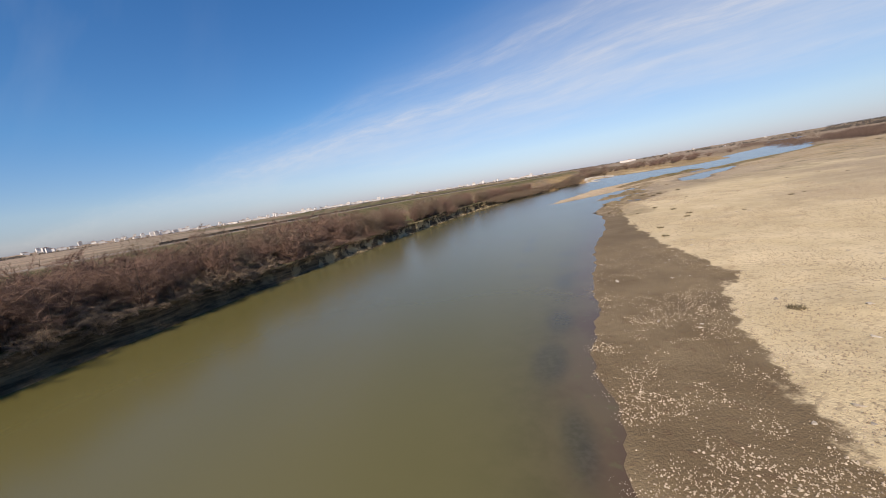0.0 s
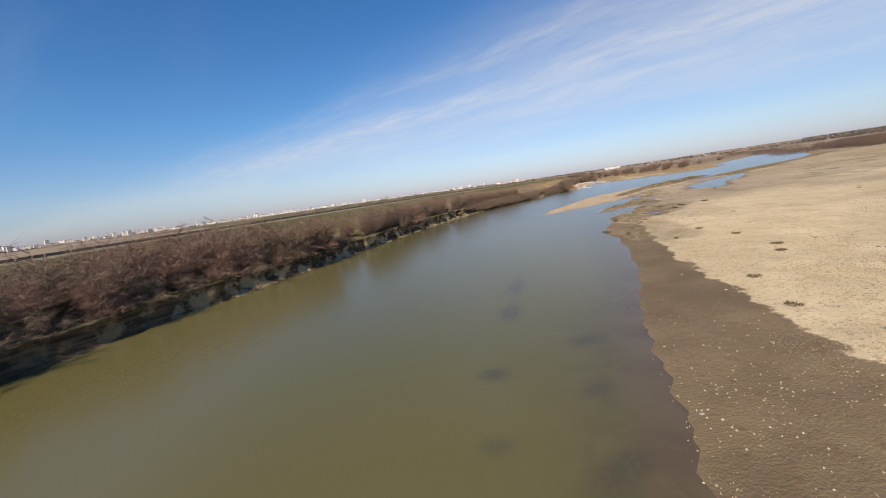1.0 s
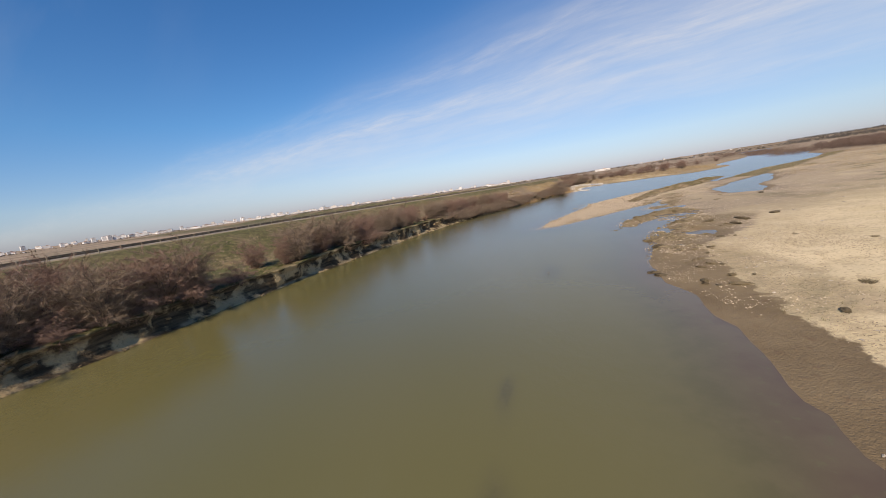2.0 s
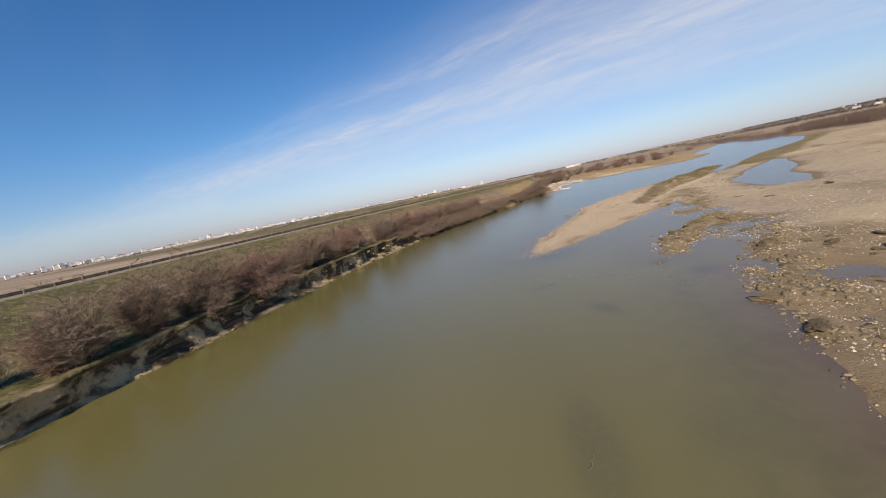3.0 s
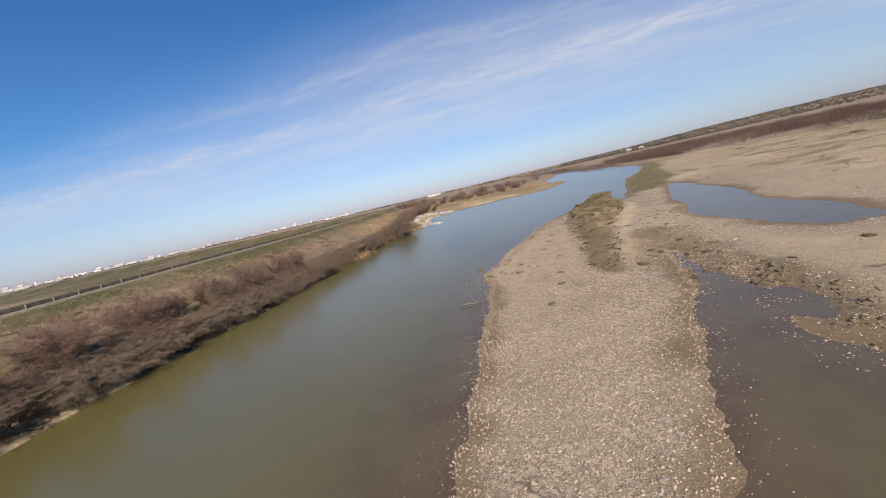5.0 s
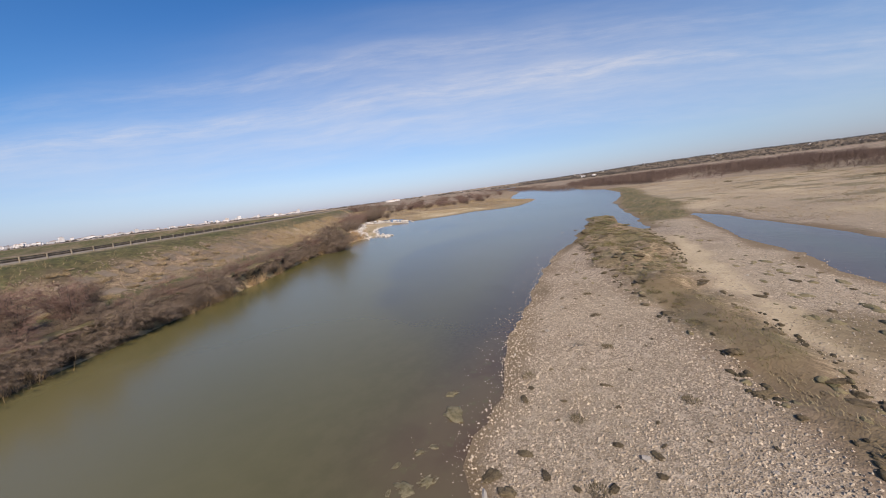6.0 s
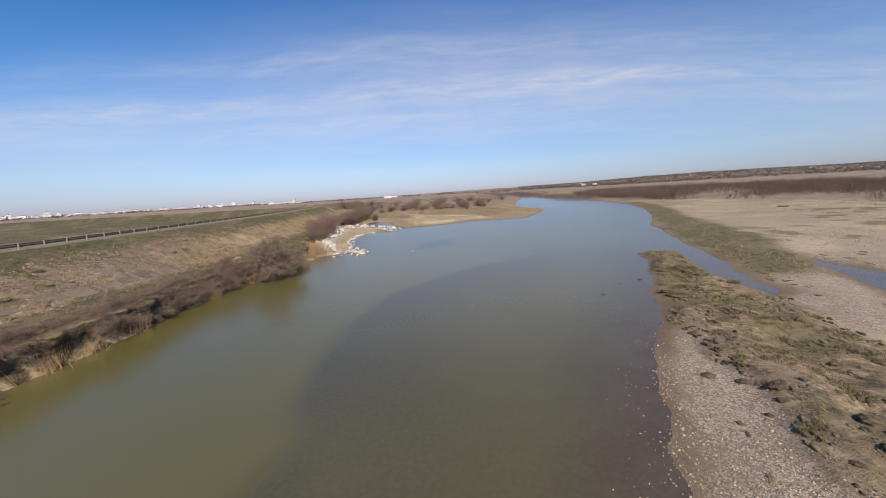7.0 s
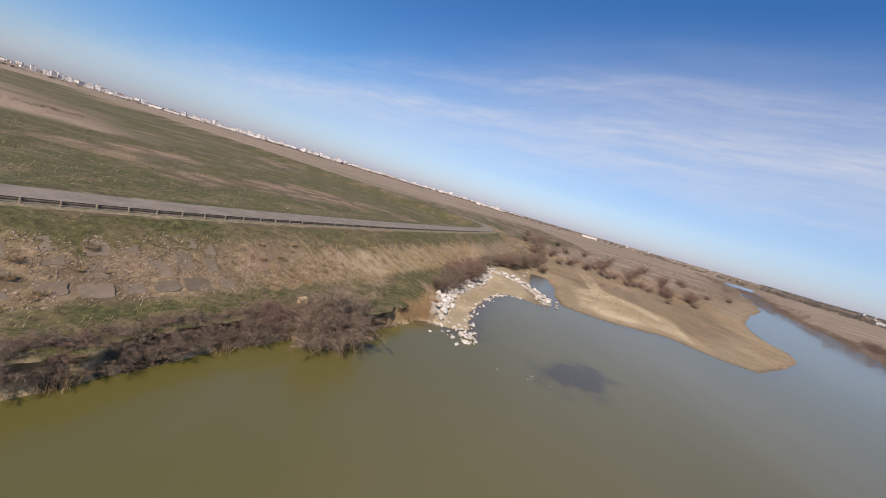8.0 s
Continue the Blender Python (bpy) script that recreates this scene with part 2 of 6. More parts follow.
def water_material():
    n = Nodes("turbid_river_water")
    depth, stony = n.attribute("depth"), n.attribute("stony")
    stir = n.noise(0.12, 4, 0.6, n.stretch((1.0, 0.35, 1.0), 0.6))
    calm = n.noise(0.03, 3, 0.5, n.stretch((1.0, 0.3, 1.0), 0.6))
    silt = n.mix(n.span(calm, 0.35, 0.65), (0.116, 0.103, 0.029), (0.146, 0.127, 0.054))
    silt = n.mix(n.span(stir, 0.5, 0.75, 0, 0.35), silt, (0.13, 0.123, 0.065))
    # the bed shows through where the water is shallow
    speck = n.noise(1.1, 5, 0.65)
    bed = n.mix(n.span(speck, 0.35, 0.65), (0.056, 0.041, 0.022), (0.095, 0.070, 0.039))
    bed = n.mix(n.span(n.noise(0.45, 4), 0.56, 0.72, 0, 0.55), bed, (0.060, 0.046, 0.030))
    rock = n.mix(n.span(n.noise(5.0, 4), 0.35, 0.7), (0.036, 0.030, 0.024), (0.064, 0.052, 0.041))
    shelf = n.mix(n.span(n.noise(0.35, 5), 0.4, 0.62), (0.120, 0.086, 0.046), (0.100, 0.064, 0.036))  # silt as on the wet shore beside it
    shelf = n.mix(n.span(n.noise(2.2, 5, 0.6), 0.56, 0.7, 0, 0.6), shelf, (0.115, 0.105, 0.045))
    bed = n.mix(n.span(depth, 0.02, 0.24), shelf, bed)
    bed = n.mix(stony, bed, rock)
    murk = n.math("SUBTRACT", 1.0, n.math("POWER", 2.718, n.math("MULTIPLY", depth, -4.2)), True)
    colour = n.mix(murk, bed, silt)
    ripple = n.math("ADD", n.math("MULTIPLY", n.noise(1.6, 4, 0.6, n.stretch((1.0, 0.6, 1.0), 0.5)), 1.0), n.math("MULTIPLY", n.noise(7.0, 3), 0.25))
    live = n.span(n.noise(0.06, 4, 0.6, n.stretch((1.0, 0.4, 1.0), 0.6)), 0.42, 0.68, 0.15, 1.0)
    normal = n.bump(n.math("MULTIPLY", ripple, live), 0.45, 0.045)
    nt = n.nt
    diff, gloss = nt.nodes.new("ShaderNodeBsdfDiffuse"), nt.nodes.new("ShaderNodeBsdfGlossy")
    n.put(diff.inputs["Color"], colour)
    n.put(gloss.inputs["Roughness"], 0.22)
    n.put(gloss.inputs["Normal"], normal)
    top, fres = nt.nodes.new("ShaderNodeMixShader"), nt.nodes.new("ShaderNodeFresnel")
    fres.inputs["IOR"].default_value = 1.75
    n.put(fres.inputs["Normal"], normal)
    n.put(top.inputs[0], fres.outputs[0])
    nt.links.new(diff.outputs[0], top.inputs[1])
    nt.links.new(gloss.outputs[0], top.inputs[2])
    nt.links.new(top.outputs[0], n.out.inputs["Surface"])
    return n.mat


def bank_material():
    n = Nodes("eroded_bank_soil")
    layer = n.noise(1.2, 5, 0.6, n.stretch((0.35, 0.35, 4.0)))
    mid, small = n.noise(0.7, 5), n.noise(5.0, 5)
    soil = n.mix(n.span(layer, 0.35, 0.65), (0.038, 0.028, 0.018), (0.118, 0.085, 0.052))
    far_bank = n.nt.nodes.new("ShaderNodeSeparateXYZ")
    n.put(far_bank.inputs[0], n.coord)
    pale = n.math("MULTIPLY", n.span(mid, 0.47, 0.60, 0, 0.9), n.span(far_bank.outputs[1], 24.0, 56.0, 0.12, 1.0))  # pale soil patches; sunlit look painted in, faded out along the shaded upstream stretch
    soil = n.mix(pale, soil, (0.38, 0.29, 0.17))
    silt = n.math("MULTIPLY", n.span(far_bank.outputs[2], 0.26, 0.10), n.math("MULTIPLY", n.math("MULTIPLY", n.span(far_bank.outputs[1], 42.0, 58.0), n.span(far_bank.outputs[1], 110.0, 98.0)), n.span(n.noise(0.25, 4), 0.47, 0.57, 0.0, 0.9)))  # dried silt on the ledge at the water; sunlit tone painted only outside shade
    soil = n.mix(silt, soil, n.mix(n.span(small, 0.35, 0.65), (0.20, 0.16, 0.105), (0.34, 0.275, 0.185)))
    soil = n.mix(n.span(small, 0.55, 0.75, 0, 0.6), soil, (0.05, 0.04, 0.03))
    grass = n.mix(n.span(small, 0.35, 0.65), (0.04, 0.048, 0.017), (0.12, 0.11, 0.045))
    grass = n.mix(n.span(mid, 0.42, 0.62, 0, 0.85), grass, (0.17, 0.13, 0.075))
    colour = n.mix(n.attribute("turf"), soil, grass)
    return n.principled(colour, 0.95, n.bump(n.math("ADD", small, n.noise(1.7, 5)), 0.8, 0.15), 0.0, 0.15)


GROUND, WATER, BANK = ground_material(), water_material(), bank_material()
STONE = varied("river_pebbles", (0.085, 0.062, 0.042), (0.60, 0.49, 0.365), 6.0, 0.8, by="island")
FAR_TWIG = varied("distant_brown_scrub", (0.062, 0.041, 0.034), (0.175, 0.120, 0.095), 0.2, 0.95, by="island")
FAR_WOOD = varied("distant_dark_woods", (0.05, 0.045, 0.042), (0.115, 0.098, 0.085), 0.1, 0.95, by="island")
COBBLE = varied("pale_cobble", (0.20, 0.165, 0.125), (0.55, 0.49, 0.41), 9.0, 0.8, by="object")
WHITE_ROCK = varied("white_limestone", (0.30, 0.265, 0.225), (0.66, 0.62, 0.57), 1.6, 0.85, 0.6, 0.06, by="object")
TAN_ROCK = varied("tan_sandstone", (0.33, 0.24, 0.13), (0.50, 0.38, 0.22), 2.5, 0.9, 0.6, 0.06)
BARK = varied("willow_bark", (0.055, 0.043, 0.035), (0.13, 0.10, 0.08), 8.0, 0.95)
TWIG_RED = varied("reddish_bare_twigs", (0.10, 0.060, 0.047), (0.29, 0.185, 0.145), 3.0, 0.9, by="island")
TWIG_GREY = varied("grey_bare_twigs", (0.065, 0.047, 0.036), (0.31, 0.23, 0.17), 3.0, 0.9, by="island")
REED = varied("dry_reed", (0.20, 0.125, 0.066), (0.47, 0.32, 0.18), 3.0, 0.9, by="island")
BLADE = varied("grass_blades", (0.06, 0.062, 0.022), (0.25, 0.20, 0.095), 1.2, 0.9, by="island")
STRAW = varied("straw_blades", (0.15, 0.105, 0.056), (0.46, 0.345, 0.20), 1.2, 0.9, by="island")
ISLE_STRAW = varied("matted_dead_grass", (0.15, 0.115, 0.06), (0.36, 0.285, 0.165), 1.2, 0.9, by="island")
WEED = varied("dark_weed", (0.07, 0.057, 0.034), (0.21, 0.165, 0.10), 3.0, 0.95, by="island")
TURF = varied("muddy_turf", (0.075, 0.056, 0.034), (0.25, 0.19, 0.11), 4.0, 0.95, 0.9, 0.08, by="object")
DRIFT = varied("grey_driftwood", (0.10, 0.08, 0.06), (0.24, 0.20, 0.155), 6.0, 0.9)
CONCRETE = varied("old_concrete", (0.115, 0.088, 0.062), (0.21, 0.166, 0.122), 0.9, 0.9, 0.6, 0.03, by="object")
ASPHALT = varied("worn_dusty_asphalt", (0.165, 0.138, 0.11), (0.255, 0.215, 0.172), 0.5, 0.9, 0.4, 0.02)
SHOULDER = varied("pale_gravel_verge", (0.13, 0.108, 0.065), (0.27, 0.222, 0.15), 2.0, 0.95, 0.6, 0.03)
RAIL = varied("weathered_guardrail_steel", (0.09, 0.07, 0.052), (0.21, 0.175, 0.138), 2.0, 0.6, 0.2, 0.01, 0.3, 0.4)
POST = varied("pale_guardrail_post", (0.22, 0.18, 0.13), (0.36, 0.305, 0.23), 4.0, 0.7)
PLASTER = varied("pale_plaster", (0.40, 0.38, 0.37), (0.82, 0.80, 0.79), 0.08, 0.9, by="object")
ROOFING = varied("grey_red_roofing", (0.16, 0.10, 0.085), (0.36, 0.27, 0.23), 0.15, 0.85, by="object")
PANE = varied("dark_window_row", (0.07, 0.08, 0.10), (0.16, 0.18, 0.21), 0.3, 0.3)
RUBBLE = varied("broken_rubble", (0.10, 0.073, 0.054), (0.36, 0.27, 0.205), 4.0, 0.9, by="island")
WHITE_CHIPS = varied("white_chips", (0.28, 0.24, 0.20), (0.62, 0.57, 0.51), 3.0, 0.9, by="island")


# ---- the plan: outlines on the ground ----
K = 0.91  # plan units to metres


def plan(*pts):
    return np.array(pts, float) * K


LEFT_BANK = plan((-70, -400), (-44, -120), (-33, -35), (-25.5, 10), (-23, 19), (-20.3, 29.5), (-17.2, 39), (-13.6, 49), (-9.6, 57.6), (-6, 67), (-1.2, 79),
                 (3.6, 90), (8.2, 100), (13.2, 109), (18.6, 117.8), (24.6, 125.6), (32, 134), (39, 143), (45.2, 151), (52, 160), (56, 166.6), (60.3, 170),
                 (65.5, 175.2), (69.5, 180.6))
GROYNE_LINE = plan((72.4, 181), (75, 178.2), (77, 180), (78.6, 191), (83.8, 203), (88, 208.6), (92, 208.6), (95.5, 207), (99, 211), (100.3, 217.5), (98.5, 225),
                   (102, 236), (105, 244), (109, 243), (107.5, 231), (103.6, 220.5), (102.3, 212))
SPIT_LINE = plan((112, 209), (126.5, 210.3), (133.5, 203), (140, 201.3), (156, 210.5), (172, 221), (181, 231), (183, 240), (190, 251), (199, 263.5), (212, 277),
                 (250, 312), (296, 350), (380, 440), (520, 600), (760, 860))
RIGHT_LINE = plan((800, 840), (545, 580), (400, 424), (350, 375), (308, 312), (272, 270), (243, 246), (213, 211.5), (178.8, 184.5), (150, 168.5), (132, 159.8),
                  (122.8, 153.4), (110.5, 144.6), (104.2, 139.4), (98.4, 135.6), (92.2, 131.2))
ISLAND_LINE = plan((90.4, 131.6), (94.6, 136.6), (101.4, 141), (105, 144.6), (101, 146.8), (97.2, 143.7), (90.6, 139.8), (86, 138), (80.5, 134.7), (76.3, 133.2),
                   (70, 130), (66, 127.4), (58.6, 122.8), (54, 119.4), (51.6, 117), (48.6, 115.6), (45.8, 110.5), (40.5, 103.8), (35.9, 98.2), (33, 95), (31, 91.6),
                   (29.4, 89), (29.6, 87.4), (31.6, 87.7), (33.6, 88.4), (37.2, 90.3), (41.2, 92.6), (45, 94.7), (52.2, 98.7), (56, 101.2), (58.6, 103.6))
SHORE_LINE = plan((55.4, 99), (53.6, 96), (50, 94), (47.9, 92.2), (47.3, 90.4), (50.4, 91.4), (51.2, 90.4), (49.3, 88.4), (47.9, 86.8), (45.8, 86.6), (43.6, 84.8), (41.6, 84),
                  (39.4, 83), (37.9, 80.8), (36.5, 78.3), (37.3, 77.6), (39, 79.2), (40.7, 80.4), (43, 81.8), (44.4, 82), (42.9, 80.4), (42.2, 79), (43.5, 79.3), (45, 81.2),
                  (46.8, 83.2), (48, 82.8), (46.3, 80.1), (43.4, 78.1), (41.4, 75.8), (39.6, 74), (36, 71.2), (34.2, 69), (32.2, 65.8), (31.3, 63.5), (29.9, 61.6), (28.2, 59.8),
                  (27, 57.3), (26, 52.4), (24.4, 47.4), (22.2, 42.6), (20.5, 39.2), (18.4, 35), (16.4, 31), (14, 25.3), (11.6, 19.6), (9.6, 14), (8.1, 9.3), (7, 5),
                  (5, -4), (1, -20), (-9, -80), (-20, -400))
POOL = plan((107, 132.2), (98, 126.8), (89.2, 121.3), (79.5, 114.3), (72.8, 109.6), (70, 104), (67.6, 98), (70.6, 95.4), (75, 99), (80.7, 107.4), (85.6, 110.3), (94, 116.8), (104.8, 128.2))
PUDDLE = plan((37.4, 69.6), (39.4, 69.8), (40.4, 68.2), (38.8, 66.8), (37, 67.8))
ROAD_EDGE = plan((-58, -400), (-57, -100), (-53, -30), (-47, 10), (-40, 40), (-30.5, 68), (-18, 95), (-5, 116), (8, 133.5), (22, 151), (34.3, 165), (38.6, 170.3), (43, 176.3),
                 (50.5, 188.5), (64, 212.5), (76, 236), (88, 259.5), (98, 282), (104, 300), (103, 318), (92, 336), (60, 362), (-40, 430), (-400, 650))
SAND_EDGE = plan((33.5, 62), (29.8, 54), (28, 49.5), (25.6, 43), (23.7, 37.3), (22.4, 32.5), (21.2, 28.6), (20.5, 25), (20.1, 21), (19.6, 18), (17.3, 15.8), (15.6, 12.6), (14.1, 10), (12.4, 6), (11.5, -3), (8, -20))
ISLAND_GRASS = plan((104, 144.5), (99.6, 145), (91, 140), (82, 134.4), (77, 130.6), (71.6, 126), (68.4, 122.9), (66, 120.6), (63.4, 117.6), (60.6, 114.4), (58.4, 112), (56.2, 110), (53.6, 107.6),
                    (52.6, 105.4), (55.4, 106.4), (58.6, 108.8), (62.6, 111.6), (67, 115.4), (71, 118), (75, 120.6), (81, 124.4), (88.5, 129.8), (96, 135.6), (102.5, 140))
SOFT_SHORE = plan((55, 98.5), (51, 93), (48.6, 91), (48.5, 86.5), (45.5, 85), (42, 82.6), (39.5, 81), (37, 78.2), (40, 81), (45, 82), (47, 84), (45, 80), (42, 76.5), (38, 72.5), (33.5, 67), (31.6, 62.5))
SAND_STRIP = plan((84, 124.4), (77, 120.4), (70, 115.8), (64.6, 112), (60.4, 108.8), (57, 106.4))
WET_RUN = plan((66.4, 118.6), (63.6, 115.6), (61, 112.8), (58.4, 110.4), (55.6, 108), (53, 105))
GREEN_STRIP = plan((96, 133.5), (104.2, 139), (122.8, 153), (150, 168), (179, 184), (214, 211), (214, 203), (184, 180), (150, 160), (131.6, 146), (112, 134.5), (102, 130))
SPIT_SAND = plan((104, 214), (113, 209.5), (127, 210.8), (134, 204), (143, 228), (137, 240), (129, 250), (112, 238))
THICKET_EDGE = plan((340, 330), (300, 294), (262, 252), (243, 228), (226, 200), (210, 166), (200, 140), (193, 110), (190, 80), (196, 40), (205, 0))


def between(p, line, closed=False):
    """The least distance of points p to a line of corners."""
    ends = np.roll(line, -1, 0) if closed else line[1:]
    best = np.full(len(p), 1e9)
    for a, b in zip(line if closed else line[:-1], ends):
        ab = b - a
        s = np.clip(((p - a) @ ab) / (ab @ ab), 0, 1)
        best = np.minimum(best, np.hypot(*(p - a - s[:, None] * ab).T))
    return best


def inside(p, poly):
    x, y = p.T
    odd = np.zeros(len(p), bool)
    for (ax, ay), (bx, by) in zip(poly, np.roll(poly, -1, 0)):
        if ay != by:
            odd ^= ((ay > y) != (by > y)) & (x < (bx - ax) * (y - ay) / (by - ay) + ax)
    return odd


def signed(p, poly):
    d = between(p, poly, True)
    return np.where(inside(p, poly), d, -d)


def step(a, b, x):
    t = np.clip((x - a) / (b - a), 0, 1)
    return t * t * (3 - 2 * t)


def lattice(p, size, seed=0, octaves=3):
    """Smooth random values from 0 to 1 over the plan."""
    out, total, gain = np.zeros(len(p)), 0.0, 1.0
    for o in range(octaves):
        q = p / size * 2**o + 37.7 * (seed + o)
        i = np.floor(q).astype(np.int64)
        f = q - i
        f = f * f * (3 - 2 * f)

        def corner(dx, dy):
            h = (i[:, 0] + dx) * 374761393 + (i[:, 1] + dy) * 668265263 + seed * 974711
            h = (h ^ (h >> 13)) * 1274126177
            return ((h ^ (h >> 16)) & 0xFFFF) / 65535.0

        top = corner(0, 0) * (1 - f[:, 0]) + corner(1, 0) * f[:, 0]
        low = corner(0, 1) * (1 - f[:, 0]) + corner(1, 1) * f[:, 0]
        out += gain * (top * (1 - f[:, 1]) + low * f[:, 1])
        total, gain = total + gain, gain * 0.5
    return out / total


BERM_LINE = plan((70.6, 183.5), (72.4, 188), (75.4, 198), (83, 214), (88, 230), (96, 246), (106, 264), (124, 296), (150, 350), (230, 470))
LEFT_SHORE = np.concatenate([LEFT_BANK, GROYNE_LINE, SPIT_LINE])
LEFT_LAND = np.concatenate([LEFT_SHORE, plan((5600, 5600), (-5600, 5600), (-5600, -5600), (-70, -5600))])
RIGHT_SHORE = np.concatenate([RIGHT_LINE, ISLAND_LINE, SHORE_LINE])
RIGHT_LAND = np.concatenate([RIGHT_SHORE, plan((-20, -5600), (5600, -5600), (5600, 5600))])
THICKET_LAND = np.concatenate([THICKET_EDGE, plan((5600, -5600), (5600, 5600))])
BERM_LAND = np.concatenate([LEFT_BANK, BERM_LINE, plan((600, 5600), (-5600, 5600), (-5600, -5600), (-70, -5600))])
SHOAL_LINE = plan((52, 133), (57, 141.5), (59.9, 146.4), (62, 149), (66.8, 153.4), (71.5, 155.7), (78.8, 157.4), (85.5, 158.2), (96, 158), (106, 152), (100, 142), (86, 134), (66, 124), (50, 118))
SHOAL_EDGE = SHOAL_LINE[:8]
SHOALS = [(90, 177.5, 10, 6.5, 0.09, 0.55), (11.0, 35.2, 0.9, 2.2, 0.2, -0.25), (12.4, 40, 0.8, 3.2, 0.2, -0.3), (14.2, 46, 0.6, 2.2, 0.24, -0.3), (9.0, 28.6, 0.9, 0.7, 0.16, 0.0), (8.4, 24.6, 0.8, 0.6, 0.2, 0.0),
          (11.3, 23.2, 1.2, 0.5, 0.12, 0.4), (12.2, 26.6, 1.0, 0.5, 0.14, 0.4), (13.5, 30.4, 0.9, 0.6, 0.14, 0.3), (10.6, 21.6, 0.7, 1.6, 0.14, -0.3), (8.2, 15, 0.7, 1.9, 0.14, -0.4), (6.6, 11, 0.7, 1.8, 0.14, -0.3), (6.2, 6.4, 0.5, 1.8, 0.12, -0.2),
          (25.8, 76.7, 1.5, 0.7, 0.28, 0.2), (27.1, 71, 0.7, 1.4, 0.2, 0.3), (35, 73.4, 1.2, 0.8, 0.1, 0.5), (21.3, 62, 1.0, 3.0, 0.3, -0.3), (25.1, 61.2, 1.6, 1.2, 0.3, 0.5), (57, 119, 6, 2.5, 0.06, 0.55), (30, 85, 3, 3, 0.32, 0.55), (34.4, 76.4, 1.1, 0.8, 0.06, 0.55)]
BANK_TOP, CREST = 1.85, 5.55


def survey(p):
    """Height and cover of the ground at points of the plan."""
    p = np.asarray(p, float).reshape(-1, 2)
    dl = signed(p, LEFT_LAND)
    near = (np.abs(p[:, 0] - 60) < 90) & (np.abs(p[:, 1] - 80) < 110)
    ragged = (np.stack([lattice(p, 5.0, 201, 3), lattice(p, 5.0, 202, 3)], 1) - 0.5) * 1.2 + (np.stack([lattice(p, 1.3, 203, 2), lattice(p, 1.3, 204, 2)], 1) - 0.5) * 0.6
    w = p + ragged * near[:, None]
    dr = np.minimum(signed(w, RIGHT_LAND), -np.maximum(signed(w, POOL), signed(w, PUDDLE)))
    to_edge = between(p, ROAD_EDGE)
    bend = inside(p, np.concatenate([ROAD_EDGE, plan((-5600, 5600), (-5600, -5600), (-58, -5600))]))
    off = np.where(bend, -to_edge, to_edge)  # plus: on the river's side of the road
    rough, wide = lattice(p, 2.2, 3, 4) - 0.5, lattice(p, 26, 5, 3) - 0.5
    # the left side: steep bank, flat berm, levee with the road, low fields behind
    db = signed(p, BERM_LAND)
    past = step(176 * K, 184 * K, p[:, 1]) * (p[:, 0] > 60 * K)  # past the groyne the bank falls gently to low ground
    berm = BANK_TOP * step(1.0, 2.6, db) - 0.9 * (1 - step(0.9, 2.2, db))
    flat = 0.02 + 0.75 * (1 - np.exp(-np.clip(dl, 0, 400) / 12)) + 0.2 * rough * step(0.5, 4, dl) + 0.7 * wide * step(14, 50, dl)
    gentle = flat + (BANK_TOP - 0.5) * step(-1.5, 5.0, db)
    berm = berm * (1 - past) + gentle * past
    left = berm + 0.02 * np.clip(db - 3, 0, 12) + 0.35 * rough * step(2, 4, db) + 0.5 * wide * step(3, 8, db)
    low = past * step(1.5, -1.0, db)
    groyne = low * step(16, 8, between(p, BERM_LINE[:5])) * (p[:, 0] < 100 * K)
    spit = low * (1 - groyne)
    levee = CREST - (CREST - 2.0) * step(0.9, 10.5, off) + 0.16 * rough * step(1.4, 3, off) * (1 - 0.75 * step(112, 122, p[:, 1]) * step(178, 168, p[:, 1]))
    back = CREST - (CREST - 2.6) * step(7.6, 16.0, -off) + 0.5 * wide * step(16, 40, -off) + 0.12 * rough * step(8, 10, -off)
    left = np.where(off > 0, np.maximum(left, np.where(off < 10.5, levee, -9)), np.where(dl > 0, back, left))
    # the right side: low bars of sand and gravel
    right = 0.015 * np.clip(dr, 0, 6) + 0.75 * (1 - np.exp(-np.clip(dr, 0, 400) / 22)) + (0.22 * rough + 0.45 * wide) * step(0.6, 9, dr)
    isle = np.clip(signed(w, ISLAND_GRASS), -9, 9)
    isle = np.where(p[:, 1] < 124 * K, isle - 0.1, isle + 3.2 * step(131 * K, 139 * K, p[:, 1]))
    right = right + 0.45 * step(-0.8, 1.6, isle) * (0.7 + 2.6 * rough) * step(0.0, 1.2, dr)
    right = np.where((isle > -1.5) & (dr > 0.3), np.maximum(right, 0.06), right)
    right = right + (near & (p[:, 1] < 102 * K) & (p[:, 1] > 50 * K)) * step(9, 3, np.abs(dr)) * step(56 * K, 66 * K, p[:, 1]) * (0.75 * (lattice(p, 1.7, 221, 2) - 0.42)) * step(-0.2, 0.8, dr) * step(4.4, 2.0, between(p, SOFT_SHORE))
    # bed of the river: deep under the steep bank, shoaling to the bars
    bed = -np.minimum((0.03 + 0.05 * step(70, 40, p[:, 1])) * np.clip(-dr, 0, 99) ** 1.25, 2.4)
    bed = np.maximum(bed, -2.4) - 0.25 * step(0, 6, -dr) * (0.5 + wide)
    bed = np.where(-dl < 3.0, np.minimum(bed, -0.5), bed) * np.where(low > 0.5, step(0, 8, -dl), 1)
    bed = np.minimum(bed, -0.02 - 0.03 * np.clip(-dr, 0, 1))
    shoal = np.zeros(len(p))
